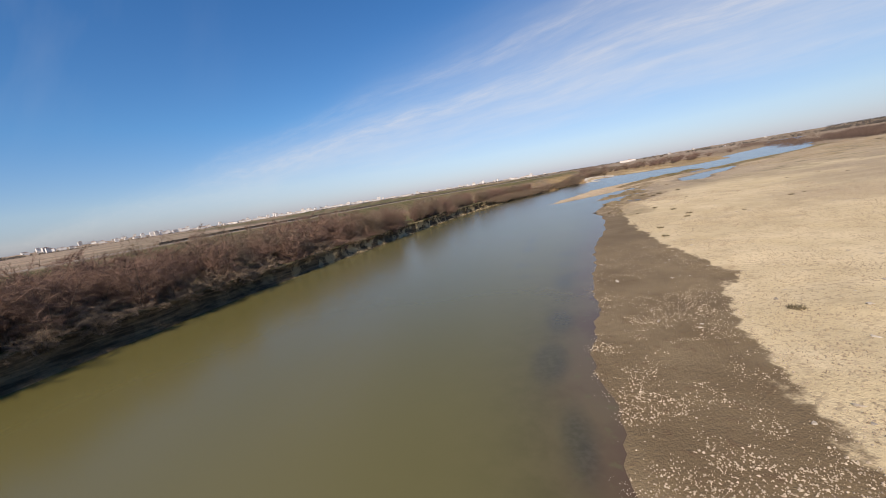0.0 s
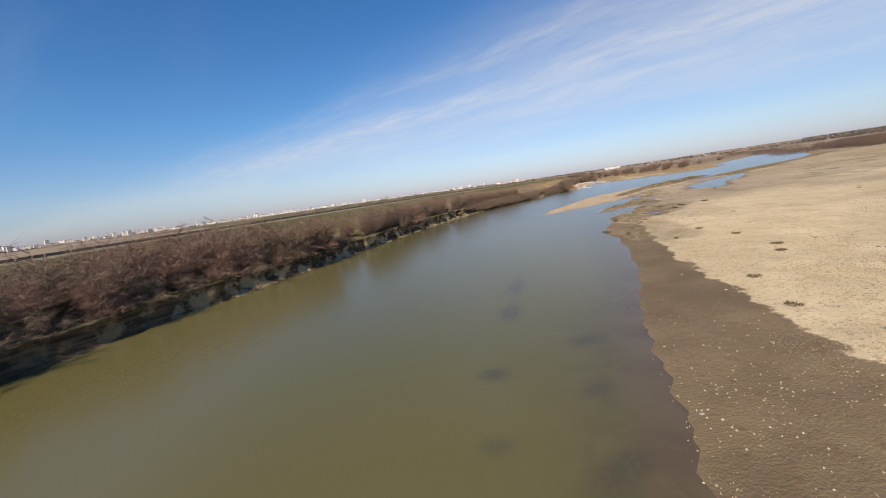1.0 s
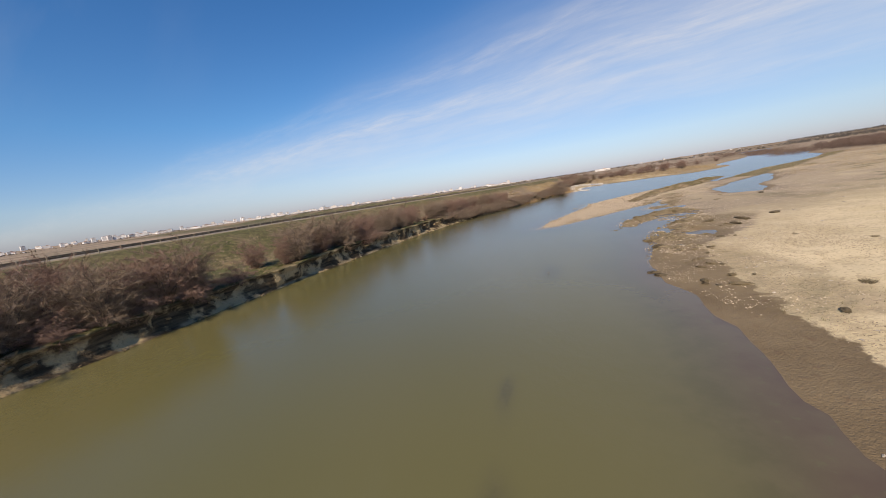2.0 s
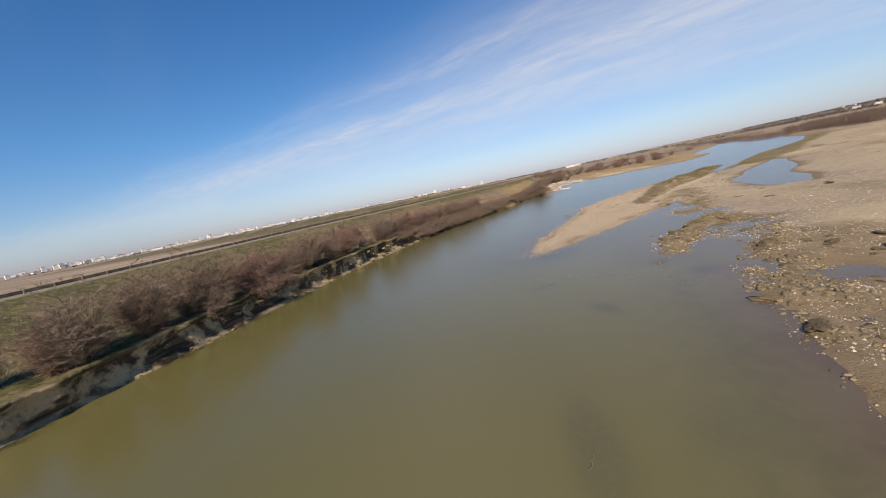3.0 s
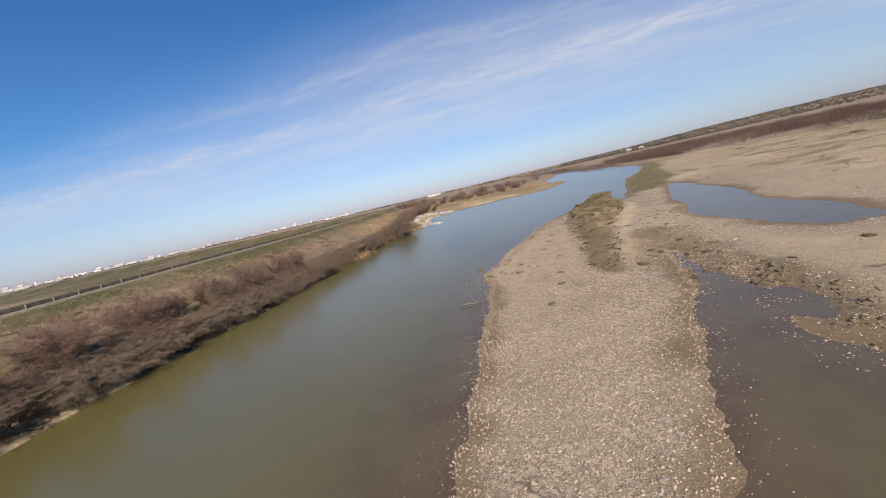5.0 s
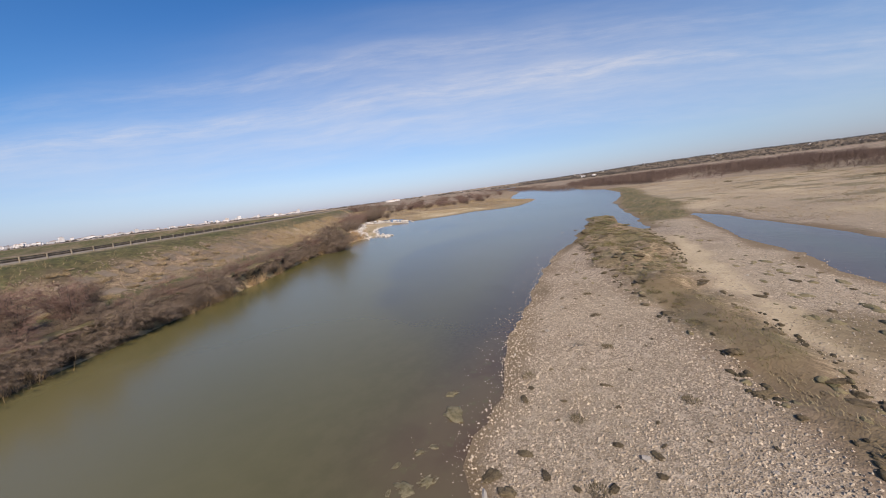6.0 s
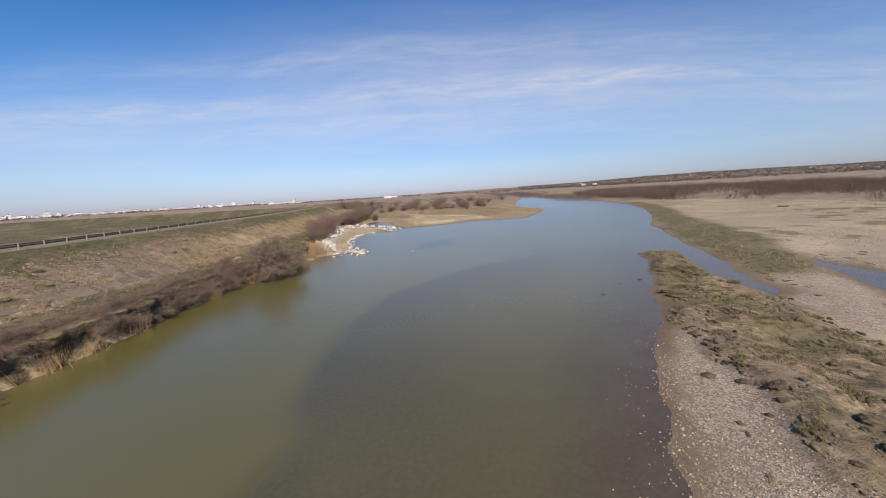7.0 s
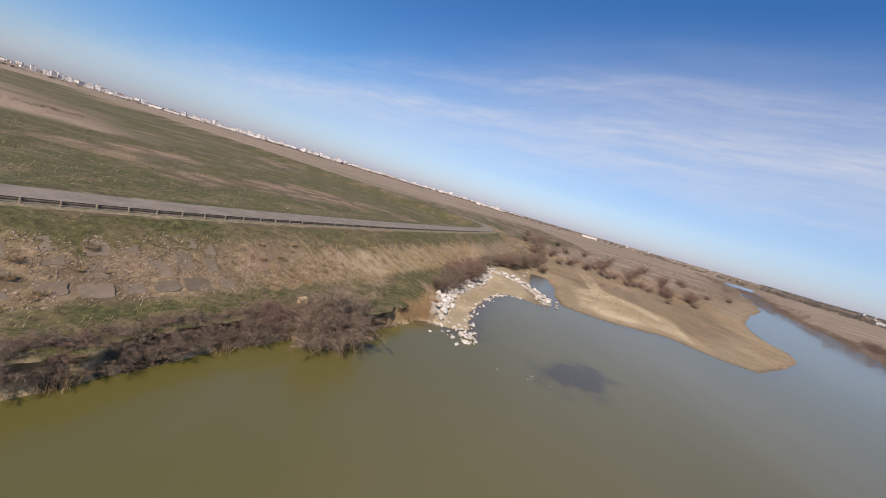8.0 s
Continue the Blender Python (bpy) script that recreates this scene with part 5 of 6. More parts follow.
def blades(name, p, tall, lean, width, material, label, category="grass"):
    n = len(p)
    h = tall * RNG.uniform(0.5, 1.2, n)
    a = RNG.uniform(0, 2 * math.pi, n)
    base = np.column_stack([p, on_sheet(p) - 0.02])
    tip = base + np.column_stack([np.cos(a) * h * lean, np.sin(a) * h * lean, h * RNG.uniform(0.4, 1.0, n)])
    tip[:, :2] += h[:, None] * lean * 0.6 * np.array((0.5, 0.8))
    side = np.column_stack([-np.sin(a), np.cos(a), np.zeros(n)]) * (width * RNG.uniform(0.6, 1.3, n))[:, None]
    v = np.stack([base - side, base + side, tip], 1).reshape(-1, 3)
    f = np.arange(3 * n).reshape(-1, 3)
    return tagged(new(name, mesh_of(name, v, f, material, False)), label, category, kind="stuff")


p, (z, c) = scatter(44, 98, 92, 136, 300000)
tuft = lattice(p, 1.4, 131, 3)
keep = (c["isle"] > 0.1 + 2.2 * (tuft - 0.5)) & (c["dr"] > 0.2) & (tuft > RNG.uniform(0.3, 0.62, len(p)))
q = p[keep]
half = lattice(q, 3.0, 132, 2) > 0.53
blades("grass", q[half][:70000], 0.13, 0.8, 0.016, BLADE, "matted green and dead grass on the gravel island")
blades("grass", q[~half][:80000], 0.12, 0.9, 0.016, ISLE_STRAW, "flattened straw-coloured grass on the gravel island")
p, (z, c) = scatter(24, 62, 42, 102, 90000)
zone = np.maximum(c["inlet"], c["tongue"])
tuft = lattice(p, 1.1, 135, 3)
keep = (zone > 0.25) & (c["dr"] > -0.3) & (tuft > RNG.uniform(0.35, 0.62, len(p)))
q = p[keep]
half = lattice(q, 2.2, 136, 2)
blades("grass", q[half > 0.5][:16000], 0.11, 0.8, 0.013, BLADE, "short green weeds on the muddy shore")
blades("grass", q[half < 0.5][:14000], 0.1, 0.9, 0.013, WEED, "dark matted weeds on the muddy shore")
keep = (zone > 0.2) & (c["dr"] > -0.6) & (tuft < RNG.uniform(0.3, 0.6, len(p)))
pebbles("gravel", p[keep][:24000], 0.03, 0.1, "pebbles strewn among weeds on the muddy shore")
p, (z, c) = scatter(86, 200, 112, 196, 60000)
keep = (c["one"][:, 1] > 0.5) & (c["dr"] > 0.2) & (c["dl"] < 0)
blades("grass", p[keep][:14000], 0.2, 0.8, 0.03, BLADE, "short green grass along the right shore")
p, (z, c) = scatter(-30, 96, 40, 245, 330000)
tuft = lattice(p, 2.0, 141, 3)
keep = (c["dl"] > 0.6) & (c["off"] > 1.3) & (c["off"] < 26) & (p[:, 0] < 75) & (tuft > RNG.uniform(0.35, 0.7, len(p)))
q, cov = p[keep], {k: v[keep] for k, v in c.items()}
dry = cov["two"][:, 1] > cov["one"][:, 1] + RNG.normal(0, 0.35, len(q))
dry &= (cov["off"] < 3) | (q[:, 1] > 160) | (RNG.uniform(0, 1, len(q)) < 0.4) | (q[:, 1] < 105)
blades("grass", q[dry][:60000], 0.36, 0.8, 0.02, STRAW, "dry straw-coloured grass on the levee slope")
blades("grass", q[~dry][:40000], 0.24, 0.6, 0.022, BLADE, "short green grass on the levee and berm")
p, (z, c) = scatter(-24, 84, 60, 225, 400000)
tuft = 0.6 * lattice(p, 0.9, 241, 2) + 0.4 * lattice(p, 4.5, 242, 3)
keep = (c["dl"] > 0.8) & (c["off"] > 1.2) & (c["off"] < 20) & (tuft > RNG.uniform(0.46, 0.66, len(p)))
q = p[keep]
pale = lattice(q, 5.0, 243, 3) > 0.46
blades("grass", q[pale][:70000], 0.3, 0.7, 0.022, STRAW, "tussocks of bleached grass on the levee slope")
blades("grass", q[~pale][:45000], 0.2, 0.6, 0.024, BLADE, "low green and brown grass on the levee slope")
p, (z, c) = scatter(92, 190, 186, 300, 120000)
keep = (c["dl"] > 0.3) & (p[:, 1] > 0.55 * p[:, 0] + 100) & (lattice(p, 4, 164, 3) > RNG.uniform(0.3, 0.6, len(p)))
blades("grass", p[keep][:60000], 0.42, 0.7, 0.045, STRAW, "tall straw-coloured dead grass on the spit")


p, (z, c) = scatter(88, 190, 90, 190, 60000)
keep = (c["dr"] > 1) & (c["dl"] < 0) & (lattice(p, 5, 161, 3) > RNG.uniform(0.35, 0.65, len(p)))
blades("grass", p[keep][:16000], 0.22, 0.9, 0.06, STRAW, "thin straw-coloured grass on the gravel plain")
pebbles("gravel", p[~keep & (c["dr"] > 0.5) & (c["dl"] < 0)][:16000], 0.04, 0.13, "pale stones scattered over the gravel plain")
p, (z, c) = scatter(-110, 90, 60, 330, 150000)
keep = (c["dl"] > 0) & (c["off"] < -8) & (c["off"] > -95) & (lattice(p, 9, 162, 3) > RNG.uniform(0.4, 0.62, len(p)))
q = p[keep]
half = lattice(q, 11, 163, 3) > 0.5
blades("grass", q[half][:16000], 0.34, 0.8, 0.07, BLADE, "rough olive grass on the field behind the levee")
blades("grass", q[~half][:12000], 0.32, 0.9, 0.07, STRAW, "pale dead grass on the field behind the levee")


def reed_clump(seed, count, tall, radius):
    g = np.random.default_rng(seed)
    foot = np.column_stack([g.normal(0, radius, (count, 2)), np.full(count, -0.3)])
    d = np.column_stack([g.normal(0, 0.28, (count, 2)), np.ones(count)]) * (tall * g.uniform(0.55, 1.15, count))[:, None]
    v, f = spikes(foot, foot + d, np.full(count, 0.018))
    return mesh_of("reeds", v, f, REED, False)


REEDS = [reed_clump(s, 260, 1.7, 0.5) for s in (1, 2, 3)]
reed_at = [(68.4, 181.5), (69.6, 183), (70.6, 184.4), (71.2, 186.4), (67.2, 180), (72, 189), (66, 178.6), (71.4, 183.2), (40.6, 145.8), (41.6, 147), (42.6, 148.2), (44, 150), (46.6, 153.6), (43.4, 149.2),
           (32.6, 135.6), (33.6, 136.8), (47.6, 155.2), (58.6, 170), (55, 165.6), (50, 158.2)]
for i, (x, y) in enumerate(reed_at):
    ob = new("reed_clump", REEDS[i % 3])
    x, y = (x * K, y * K)
    s = 1.15 if i < 8 else 0.8
    ob.matrix_basis = pose(x, y, max(-0.05, float(on_sheet((x, y))[0]) * 0.6), 0, 0, 40 * i) @ Matrix.Diagonal((s, s, s, 1))
    tagged(ob, "clump of dry golden reeds at the bank's foot", "reeds", "reeds at the bank")


def tuft_mesh(seed, count, tall, radius, material):
    g = np.random.default_rng(seed)
    a, r = g.uniform(0, 2 * math.pi, count), radius * np.sqrt(g.uniform(0, 1, count))
    foot = np.column_stack([np.cos(a) * r, np.sin(a) * r, np.full(count, -0.04)])
    d = np.column_stack([np.cos(a) * g.uniform(-0.3, 0.9, count), np.sin(a) * g.uniform(-0.3, 0.9, count), g.uniform(0.35, 1.0, count)]) * (tall * g.uniform(0.5, 1.1, count))[:, None]
    v, f = spikes(foot, foot + d, np.full(count, 0.016))
    return mesh_of("weed_tuft", v, f, material, False)


TUFTS = [tuft_mesh(s, 150, 0.3, 0.26, WEED) for s in (5, 6, 7)]
tuft_at = [(17.8, 12.2), (31.5, 40.4), (33.6, 19.4), (30.3, 38.8), (24.9, 34.8), (32.7, 45.4), (32.7, 49.8), (44, 41), (22.9, 30.5), (57.6, 89.3), (62.7, 94.9), (64.4, 88.9), (49.7, 86.2), (46.8, 83.9)]
tuft_at = [(x * K, y * K, 1.0) for x, y in tuft_at]
p, (z, c) = scatter(24, 120, 4, 125, 900)
keep = (c["dr"] > 3) & (c["one"][:, 1] < 0.5)
tuft_at += [(x, y, float(RNG.uniform(0.3, 0.75))) for x, y in p[keep][:45]]
tuft_at += [(x * K, y * K, 0.8) for x, y in ((50, 112), (52, 114), (55, 112), (51, 108), (57, 116), (60, 118.5), (49, 106), (46, 104), (63, 121), (53, 117))]
for i, (x, y, s) in enumerate(tuft_at):
    ob = new("weed_tuft", TUFTS[i % 3])
    ob.matrix_basis = pose(x, y, float(on_sheet((x, y))[0]), 0, 0, 77 * i) @ Matrix.Diagonal((s, s, s * 0.8, 1))
    tagged(ob, "small dark dead weed tuft on the gravel", "weed", "tufts on the gravel plain")
for x, y, s in ((155.8, 118, 3.6), (95, 68.4, 2.6), (178, 150, 3.2), (120, 84, 2.2), (160, 96, 2.8)):
    ob = new("weed_tuft", TUFTS[0])
    ob.matrix_basis = pose(x * K, y * K, float(on_sheet((x * K, y * K))[0]), 0, 0, 33) @ Matrix.Diagonal((s, s, s * 0.8, 1))
    tagged(ob, "large dead bush tuft standing on the gravel plain", "weed", "tufts on the gravel plain")


GREEN_TUFTS = [tuft_mesh(s, 150, 0.34, 0.5, BLADE if s != 26 else WEED) for s in (25, 26, 27)]
p, (z, c) = scatter(44, 98, 92, 136, 5000)
keep = (c["isle"] > 0.3) & (c["dr"] > 0.5) & (lattice(p, 3.0, 165, 2) > 0.4)
for i, (x, y) in enumerate(p[keep][:190]):
    ob = new("grass_tuft", GREEN_TUFTS[i % 3])
    s = float(RNG.uniform(0.5, 1.2)) * (0.5 if y < 112 else 0.8)
    ob.matrix_basis = pose(x, y, float(on_sheet((x, y))[0]), 0, 0, 53 * i) @ Matrix.Diagonal((s * 1.3, s, s * 0.7, 1))
    tagged(ob, "ragged olive and brown grass tussock on the gravel island", "grass tuft", "tussocks on the island")


def clump_mesh(seed, material=None):
    """A lump of turf cut loose by the river: rounded top, ragged dark side."""
    g = np.random.default_rng(seed)
    bm = bmesh.new()
    bmesh.ops.create_icosphere(bm, subdivisions=3, radius=0.5)
    off = Vector(g.uniform(0, 50, 3))
    for v in bm.verts:
        d = noise.noise(v.co * 3.1 + off) * 0.3 + noise.noise(v.co * 9.0 + off) * 0.22
        v.co += v.co.normalized() * d
        v.co.z *= 0.34 if v.co.z > 0 else 0.3
    for _ in range(150):
        a, r = g.uniform(0, 2 * math.pi), 0.58 * math.sqrt(g.uniform(0, 1))
        foot = Vector((r * math.cos(a), r * math.sin(a), 0.16 * (1 - r * r * 3.5)))
        tip = foot + Vector((*g.normal(0, 0.09, 2), g.uniform(0.02, 0.11)))
        side = Vector((math.sin(a), -math.cos(a), 0)) * 0.02
        bm.faces.new([bm.verts.new(foot - side), bm.verts.new(foot + side), bm.verts.new(tip)])
    return mesh_bm("turf_clump", bm, material or TURF, True)


LUMP = varied("crumbled_turf", (0.060, 0.047, 0.028), (0.30, 0.235, 0.14), 4.0, 0.95, 0.9, 0.06, by="island")
p, (z, c) = scatter(26, 58, 50, 92, 60000)
close = between(p, SOFT_SHORE)
keep = (close < RNG.uniform(0.2, 3.0, len(p))) & (c["dr"] > -0.5) & (lattice(p, 1.6, 231, 3) > RNG.uniform(0.42, 0.7, len(p))) & (c["dr"] < 4)
lumps("turf_lumps", p[keep][:2400], 0.06, 0.30, LUMP, "crumbled lumps of mud and turf along the drowned shore", "turf")
keep = (close < 2.6) & (c["dr"] > -0.7) & (lattice(p, 1.2, 232, 3) > RNG.uniform(0.45, 0.75, len(p)))
pebbles("gravel", p[keep][:9000], 0.04, 0.15, "pale stones strewn over the drowned shore", floor=-0.02)
p, (z, c) = scatter(46, 98, 94, 136, 60000)
keep = (c["isle"] > -0.25) & (c["dr"] > 0.3) & (lattice(p, 1.8, 233, 3) > RNG.uniform(0.44, 0.68, len(p)))
FLOW = math.atan2(0.56, 0.83)
HUMMOCK = varied("grassy_hummock", (0.085, 0.074, 0.034), (0.30, 0.24, 0.13), 4.0, 0.95, 0.9, 0.06, by="island")
keep &= (p[:, 1] > 108) | (RNG.uniform(0, 1, len(p)) < 0.25)
lumps("turf_lumps", p[keep][:1500], 0.08, 0.34, HUMMOCK, "low grassy hummocks combed by the flood on the island", "turf", long=(1.0, 1.8), flat=(0.2, 0.38), along=FLOW)
keep = (np.abs(c["isle"] + 0.1) < 0.35) & (c["dr"] > 0.3) & (lattice(p, 1.5, 234, 2) > 0.5)
lumps("turf_lumps", p[keep][:420], 0.08, 0.28, varied("cut_turf_edge", (0.035, 0.028, 0.016), (0.13, 0.10, 0.055), 4.0, 0.95, 0.9, 0.06, by="island"), "dark cut edge of the island's turf", "turf", along=FLOW)
p, (z, c) = scatter(58, 108, 96, 130, 4000)
keep = (c["isle"] < -1.4) & (c["dr"] > 0.8) & (p[:, 1] * 0.84 - p[:, 0] * 0.55 > 40) & (lattice(p, 6, 235, 2) > 0.45)
lumps("turf_lumps", p[keep][:170], 0.2, 0.62, HUMMOCK, "flat oval turf patches on the gravel beside the pool", "turf", long=(1.0, 2.0), flat=(0.1, 0.18), along=FLOW)


CLUMPS = [clump_mesh(s) for s in (1, 2, 3, 4)]
clump_at = [(39.6, 84.3, 0.9), (41.9, 85, 0.8), (40.8, 82.7, 1.5), (46.8, 84.4, 1.6), (42.5, 82.3, 1.2), (39.2, 82.2, 1.4), (43.6, 83.4, 1.1), (45, 85, 0.9), (57.6, 89.3, 1.3), (62.7, 94.9, 1.0), (37.6, 80.4, 0.9), (44.4, 82.2, 1.2),
            (42.7, 72.2, 1.6), (43.4, 69.6, 1.8), (49, 71, 1.2), (41, 74.6, 1.1), (45.4, 71, 1.5), (33.4, 67.6, 1.2), (32, 64.6, 1.1), (44.6, 79.6, 0.9)]
p, (z, c) = scatter(46, 96, 94, 134, 1400)
keep = (c["isle"] > 0.2) & (c["dr"] > 0.4)
clump_at += [(x / K, y / K, float(RNG.uniform(0.3, 0.9))) for x, y in p[keep][:40]]
p, (z, c) = scatter(60, 110, 100, 128, 900)
keep = (c["isle"] < -1.0) & (c["dr"] > 1.0) & (p[:, 0] - 0.9 * p[:, 1] < -20)
clump_at += [(x / K, y / K, float(RNG.uniform(0.25, 0.55))) for x, y in p[keep][:22]]
clump_at = [(86.2, 140.7, 1.1), (82.0, 139.8, 0.9), (88.6, 140.2, 1.0), (34.4, 76.4, 0.9), (34.9, 76.0, 0.6), (34.0, 76.9, 0.5)] + clump_at
clump_at = [(x, y, s * 0.62) if i < 20 else (x, y, s) for i, (x, y, s) in enumerate(clump_at)]
p, (z, c) = scatter(24, 62, 42, 100, 2600)
keep = (np.maximum(c["inlet"], c["tongue"]) > 0.3) & (c["dr"] > -0.5) & (c["dr"] < 4)
clump_at += [(x / K, y / K, float(RNG.uniform(0.2, 0.75))) for x, y in p[keep][:85]]
clump_at += [(x, y, 0.6 * s) for x, y, s in ((54.2, 114.4, 0.5), (53.3, 113.4, 0.35), (51.7, 116.0, 0.6), (49.7, 114.1, 0.6), (48.5, 114.2, 0.75), (52.4, 116.3, 0.4), (51.7, 112.5, 0.45), (50.3, 111.8, 0.45), (49.5, 113.2, 0.5),
                                     (48.4, 113.5, 0.8), (51.5, 114.4, 0.3), (52, 111.6, 0.45), (51.4, 111.2, 0.4), (54.7, 115.7, 0.3), (55.7, 114.3, 0.3), (58.6, 114.9, 0.4), (59.3, 116.7, 0.35), (59.8, 118.6, 0.5),
                                     (60.1, 120.6, 0.4), (61.5, 115.6, 0.4), (63, 120.2, 0.35), (52.5, 114.9, 0.3), (53.3, 112.2, 0.35), (49.7, 112.4, 0.5), (57, 118, 0.3), (61.6, 122, 0.35), (58, 120.6, 0.3), (64.6, 123, 0.4))]
p, (z, c) = scatter(46, 66, 94, 116, 700)
keep = (c["isle"] < -0.8) & (c["dr"] > 0.6)
clump_at += [(x / K, y / K, float(RNG.uniform(0.06, 0.2))) for x, y in p[keep][:45]]
p, (z, c) = scatter(48, 76, 95, 120, 1500)
keep = (np.abs(c["isle"]) < 0.5) & (c["dr"] > 0.6)
clump_at += [(x / K, y / K, float(RNG.uniform(0.25, 0.7))) for x, y in p[keep][:60]]
for i, (x, y, s) in enumerate(clump_at):
    ob = new("turf_clump", CLUMPS[i % 4])
    h = float(on_sheet((x * K, y * K))[0])
    ob.matrix_basis = pose(x * K, y * K, max(h, -0.05) + 0.02, 0, 0, 61 * i) @ Matrix.Diagonal((s * float(RNG.uniform(0.55, 1.3)), s * float(RNG.uniform(0.35, 0.75)), s * float(RNG.uniform(0.4, 0.8)), 1))
    tagged(ob, "dark muddy turf clump stranded on the bar", "turf", "turf clumps on the bars")


ALGAE = varied("algae_and_silt", (0.10, 0.085, 0.042), (0.25, 0.21, 0.125), 5.0, 0.85, 0.8, 0.04)
DROWNED = [clump_mesh(s, ALGAE) for s in (31, 32, 33)]
for i, (x, y, s) in enumerate(((50.1, 118.3, 0.5), (49.4, 117.2, 0.75), (47.5, 116.4, 0.4), (46.7, 116.4, 0.35), (46.5, 115.5, 0.5), (47.1, 115.3, 0.5), (46.1, 115.7, 0.3), (48, 116.3, 0.35), (34.2, 76.2, 0.5), (36.2, 78.1, 0.5), (35.4, 77, 0.4))):
    ob = new("stone", DROWNED[i % 3])
    ob.matrix_basis = pose(x * K, y * K, -0.02, 0, 0, 70 * i) @ Matrix.Diagonal((s * 1.2, s * 0.85, s * 0.45, 1))
    tagged(ob, "flat algae-covered stone awash at the bar's edge", "stone", "stones awash at the bar")


def driftwood(x, y, length, turn, seed):
    g = np.random.default_rng(seed)
    s = np.linspace(0, 1, 7)[:, None]
    pts = np.column_stack([(s - 0.5) * length, g.normal(0, 0.05, (7, 1)) * length, 0.08 + g.uniform(0, 0.06, (7, 1)) * length])
    lines = [(pts, 0.035 * length, 0.015 * length)]
    for k in (2, 4):
        lines.append((np.stack([pts[k], pts[k] + g.normal(0, 0.15, 3) * length + np.array((0, 0, 0.1 * length))]), 0.015 * length, 0.006 * length))
    v, f = limbs(lines, 6)
    ob = new("driftwood", mesh_of("driftwood", v, f, DRIFT))
    ob.matrix_basis = pose(x * K, y * K, max(-0.02, float(on_sheet((x * K, y * K))[0])), 0, 0, turn)
    return tagged(ob, "weathered grey driftwood branch lying on the gravel", "driftwood", "driftwood on the bars")


for i, (x, y, length) in enumerate(((49.7, 108, 0.6), (64.4, 88.9, 1.8), (57, 93, 1.4), (56, 117, 1.0), (20.9, 61.3, 0.5), (36, 94.6, 1.0), (43.5, 109.5, 1.6))):
    driftwood(x, y, length, 57 * i, 60 + i)

# pale stones that just break the surface on the shoal
for i in range(9):
    ob = new("stone", COBBLES[i % 6])
    x, y = (84.3 + RNG.normal(0, 1.6)) * K, (174.2 + RNG.normal(0, 0.7)) * K
    ob.matrix_basis = pose(x, y, -0.02, 0, 0, 50 * i) @ Matrix.Diagonal((0.3, 0.2, 0.2, 1))
    tagged(ob, "pale stone just breaking the river surface", "stone", "stones on the shoal")

# ---- rock groyne ----
WHITE = [rock_mesh("stone", 70 + i, WHITE_ROCK, 0.8, 13, 0.22) for i in range(8)]
groyne_ob = thing("rock_groyne", (80 * K, 205 * K, 0), "curved groyne of heaped white limestone blocks with rubble", "groyne")


def heap(line, count, wide, lo, hi, rise):
    ln = resample(rounded(line), 0.2)
    nr = normals(ln)
    for _ in range(count):
        i = int(RNG.integers(len(ln)))
        o = float(RNG.normal(0, 0.45))
        x, y = ln[i] + nr[i] * o * wide
        s = float(RNG.uniform(lo, hi))
        top = max(float(on_sheet((x, y))[0]), -0.15)
        ob = part("stone", WHITE[int(RNG.integers(8))], groyne_ob)
        ob.matrix_basis = Matrix.Translation((-80 * K, -205 * K, 0)) @ pose(x, y, top + s * 0.18 + rise * max(0.0, 1 - abs(o)), *(float(a) for a in RNG.uniform(-25, 25, 2)), float(RNG.uniform(0, 360))) @ Matrix.Diagonal((s, s * 0.85, s * 0.75, 1))


heap(plan((72.4, 182.5), (73.2, 187), (75.4, 196.5), (80, 206), (84.4, 214), (86, 222)), 120, 1.5, 0.6, 1.4, 0.5)
heap(plan((87, 227), (92, 229), (96.4, 222), (98.5, 214), (97.5, 209.5)), 80, 1.7, 0.5, 1.2, 0.4)
heap(plan((72.6, 182), (74.8, 179), (76.8, 180), (78.2, 190), (83.6, 202.4), (88, 208.2), (92, 208.3)), 85, 0.8, 0.25, 0.6, 0.0)
for x, y, s in tuple((76.0 + float(RNG.normal(0, 1.2)), 181.2 + float(RNG.normal(0, 1.5)), float(RNG.uniform(0.2, 0.6))) for _ in range(36)) + ((76.4, 178.8, 0.9), (77.2, 180.4, 0.7), (75.2, 177.6, 0.6), (78.4, 186, 0.5), (101.5, 213.6, 0.9), (100.6, 211, 0.6), (99.6, 208.6, 0.6), (100.4, 236, 1.0), (103, 243, 0.9)):
    ob = part("stone", WHITE[int(RNG.integers(8))], groyne_ob)
    ob.matrix_basis = Matrix.Translation((-80 * K, -205 * K, 0)) @ pose(x * K, y * K, 0.1, 10, 5, 80 * x) @ Matrix.Diagonal((s * 1.3, s, s * 0.6, 1))

p = np.concatenate([resample(rounded(plan(*pts)), 0.012)[::1] for pts in (((72.4, 182.5), (73.2, 187), (75.4, 196.5), (80, 206), (84.4, 214), (86, 222)), ((87, 227), (92, 229), (96.4, 222), (98.5, 214), (97.5, 209.5)))])
p = p + RNG.normal(0, 0.65, p.shape)
keep = survey(p)[1]["dl"] > -0.5
pebbles("rubble", p[keep], 0.12, 0.5, "white rubble and chips between the groyne blocks", WHITE_CHIPS)

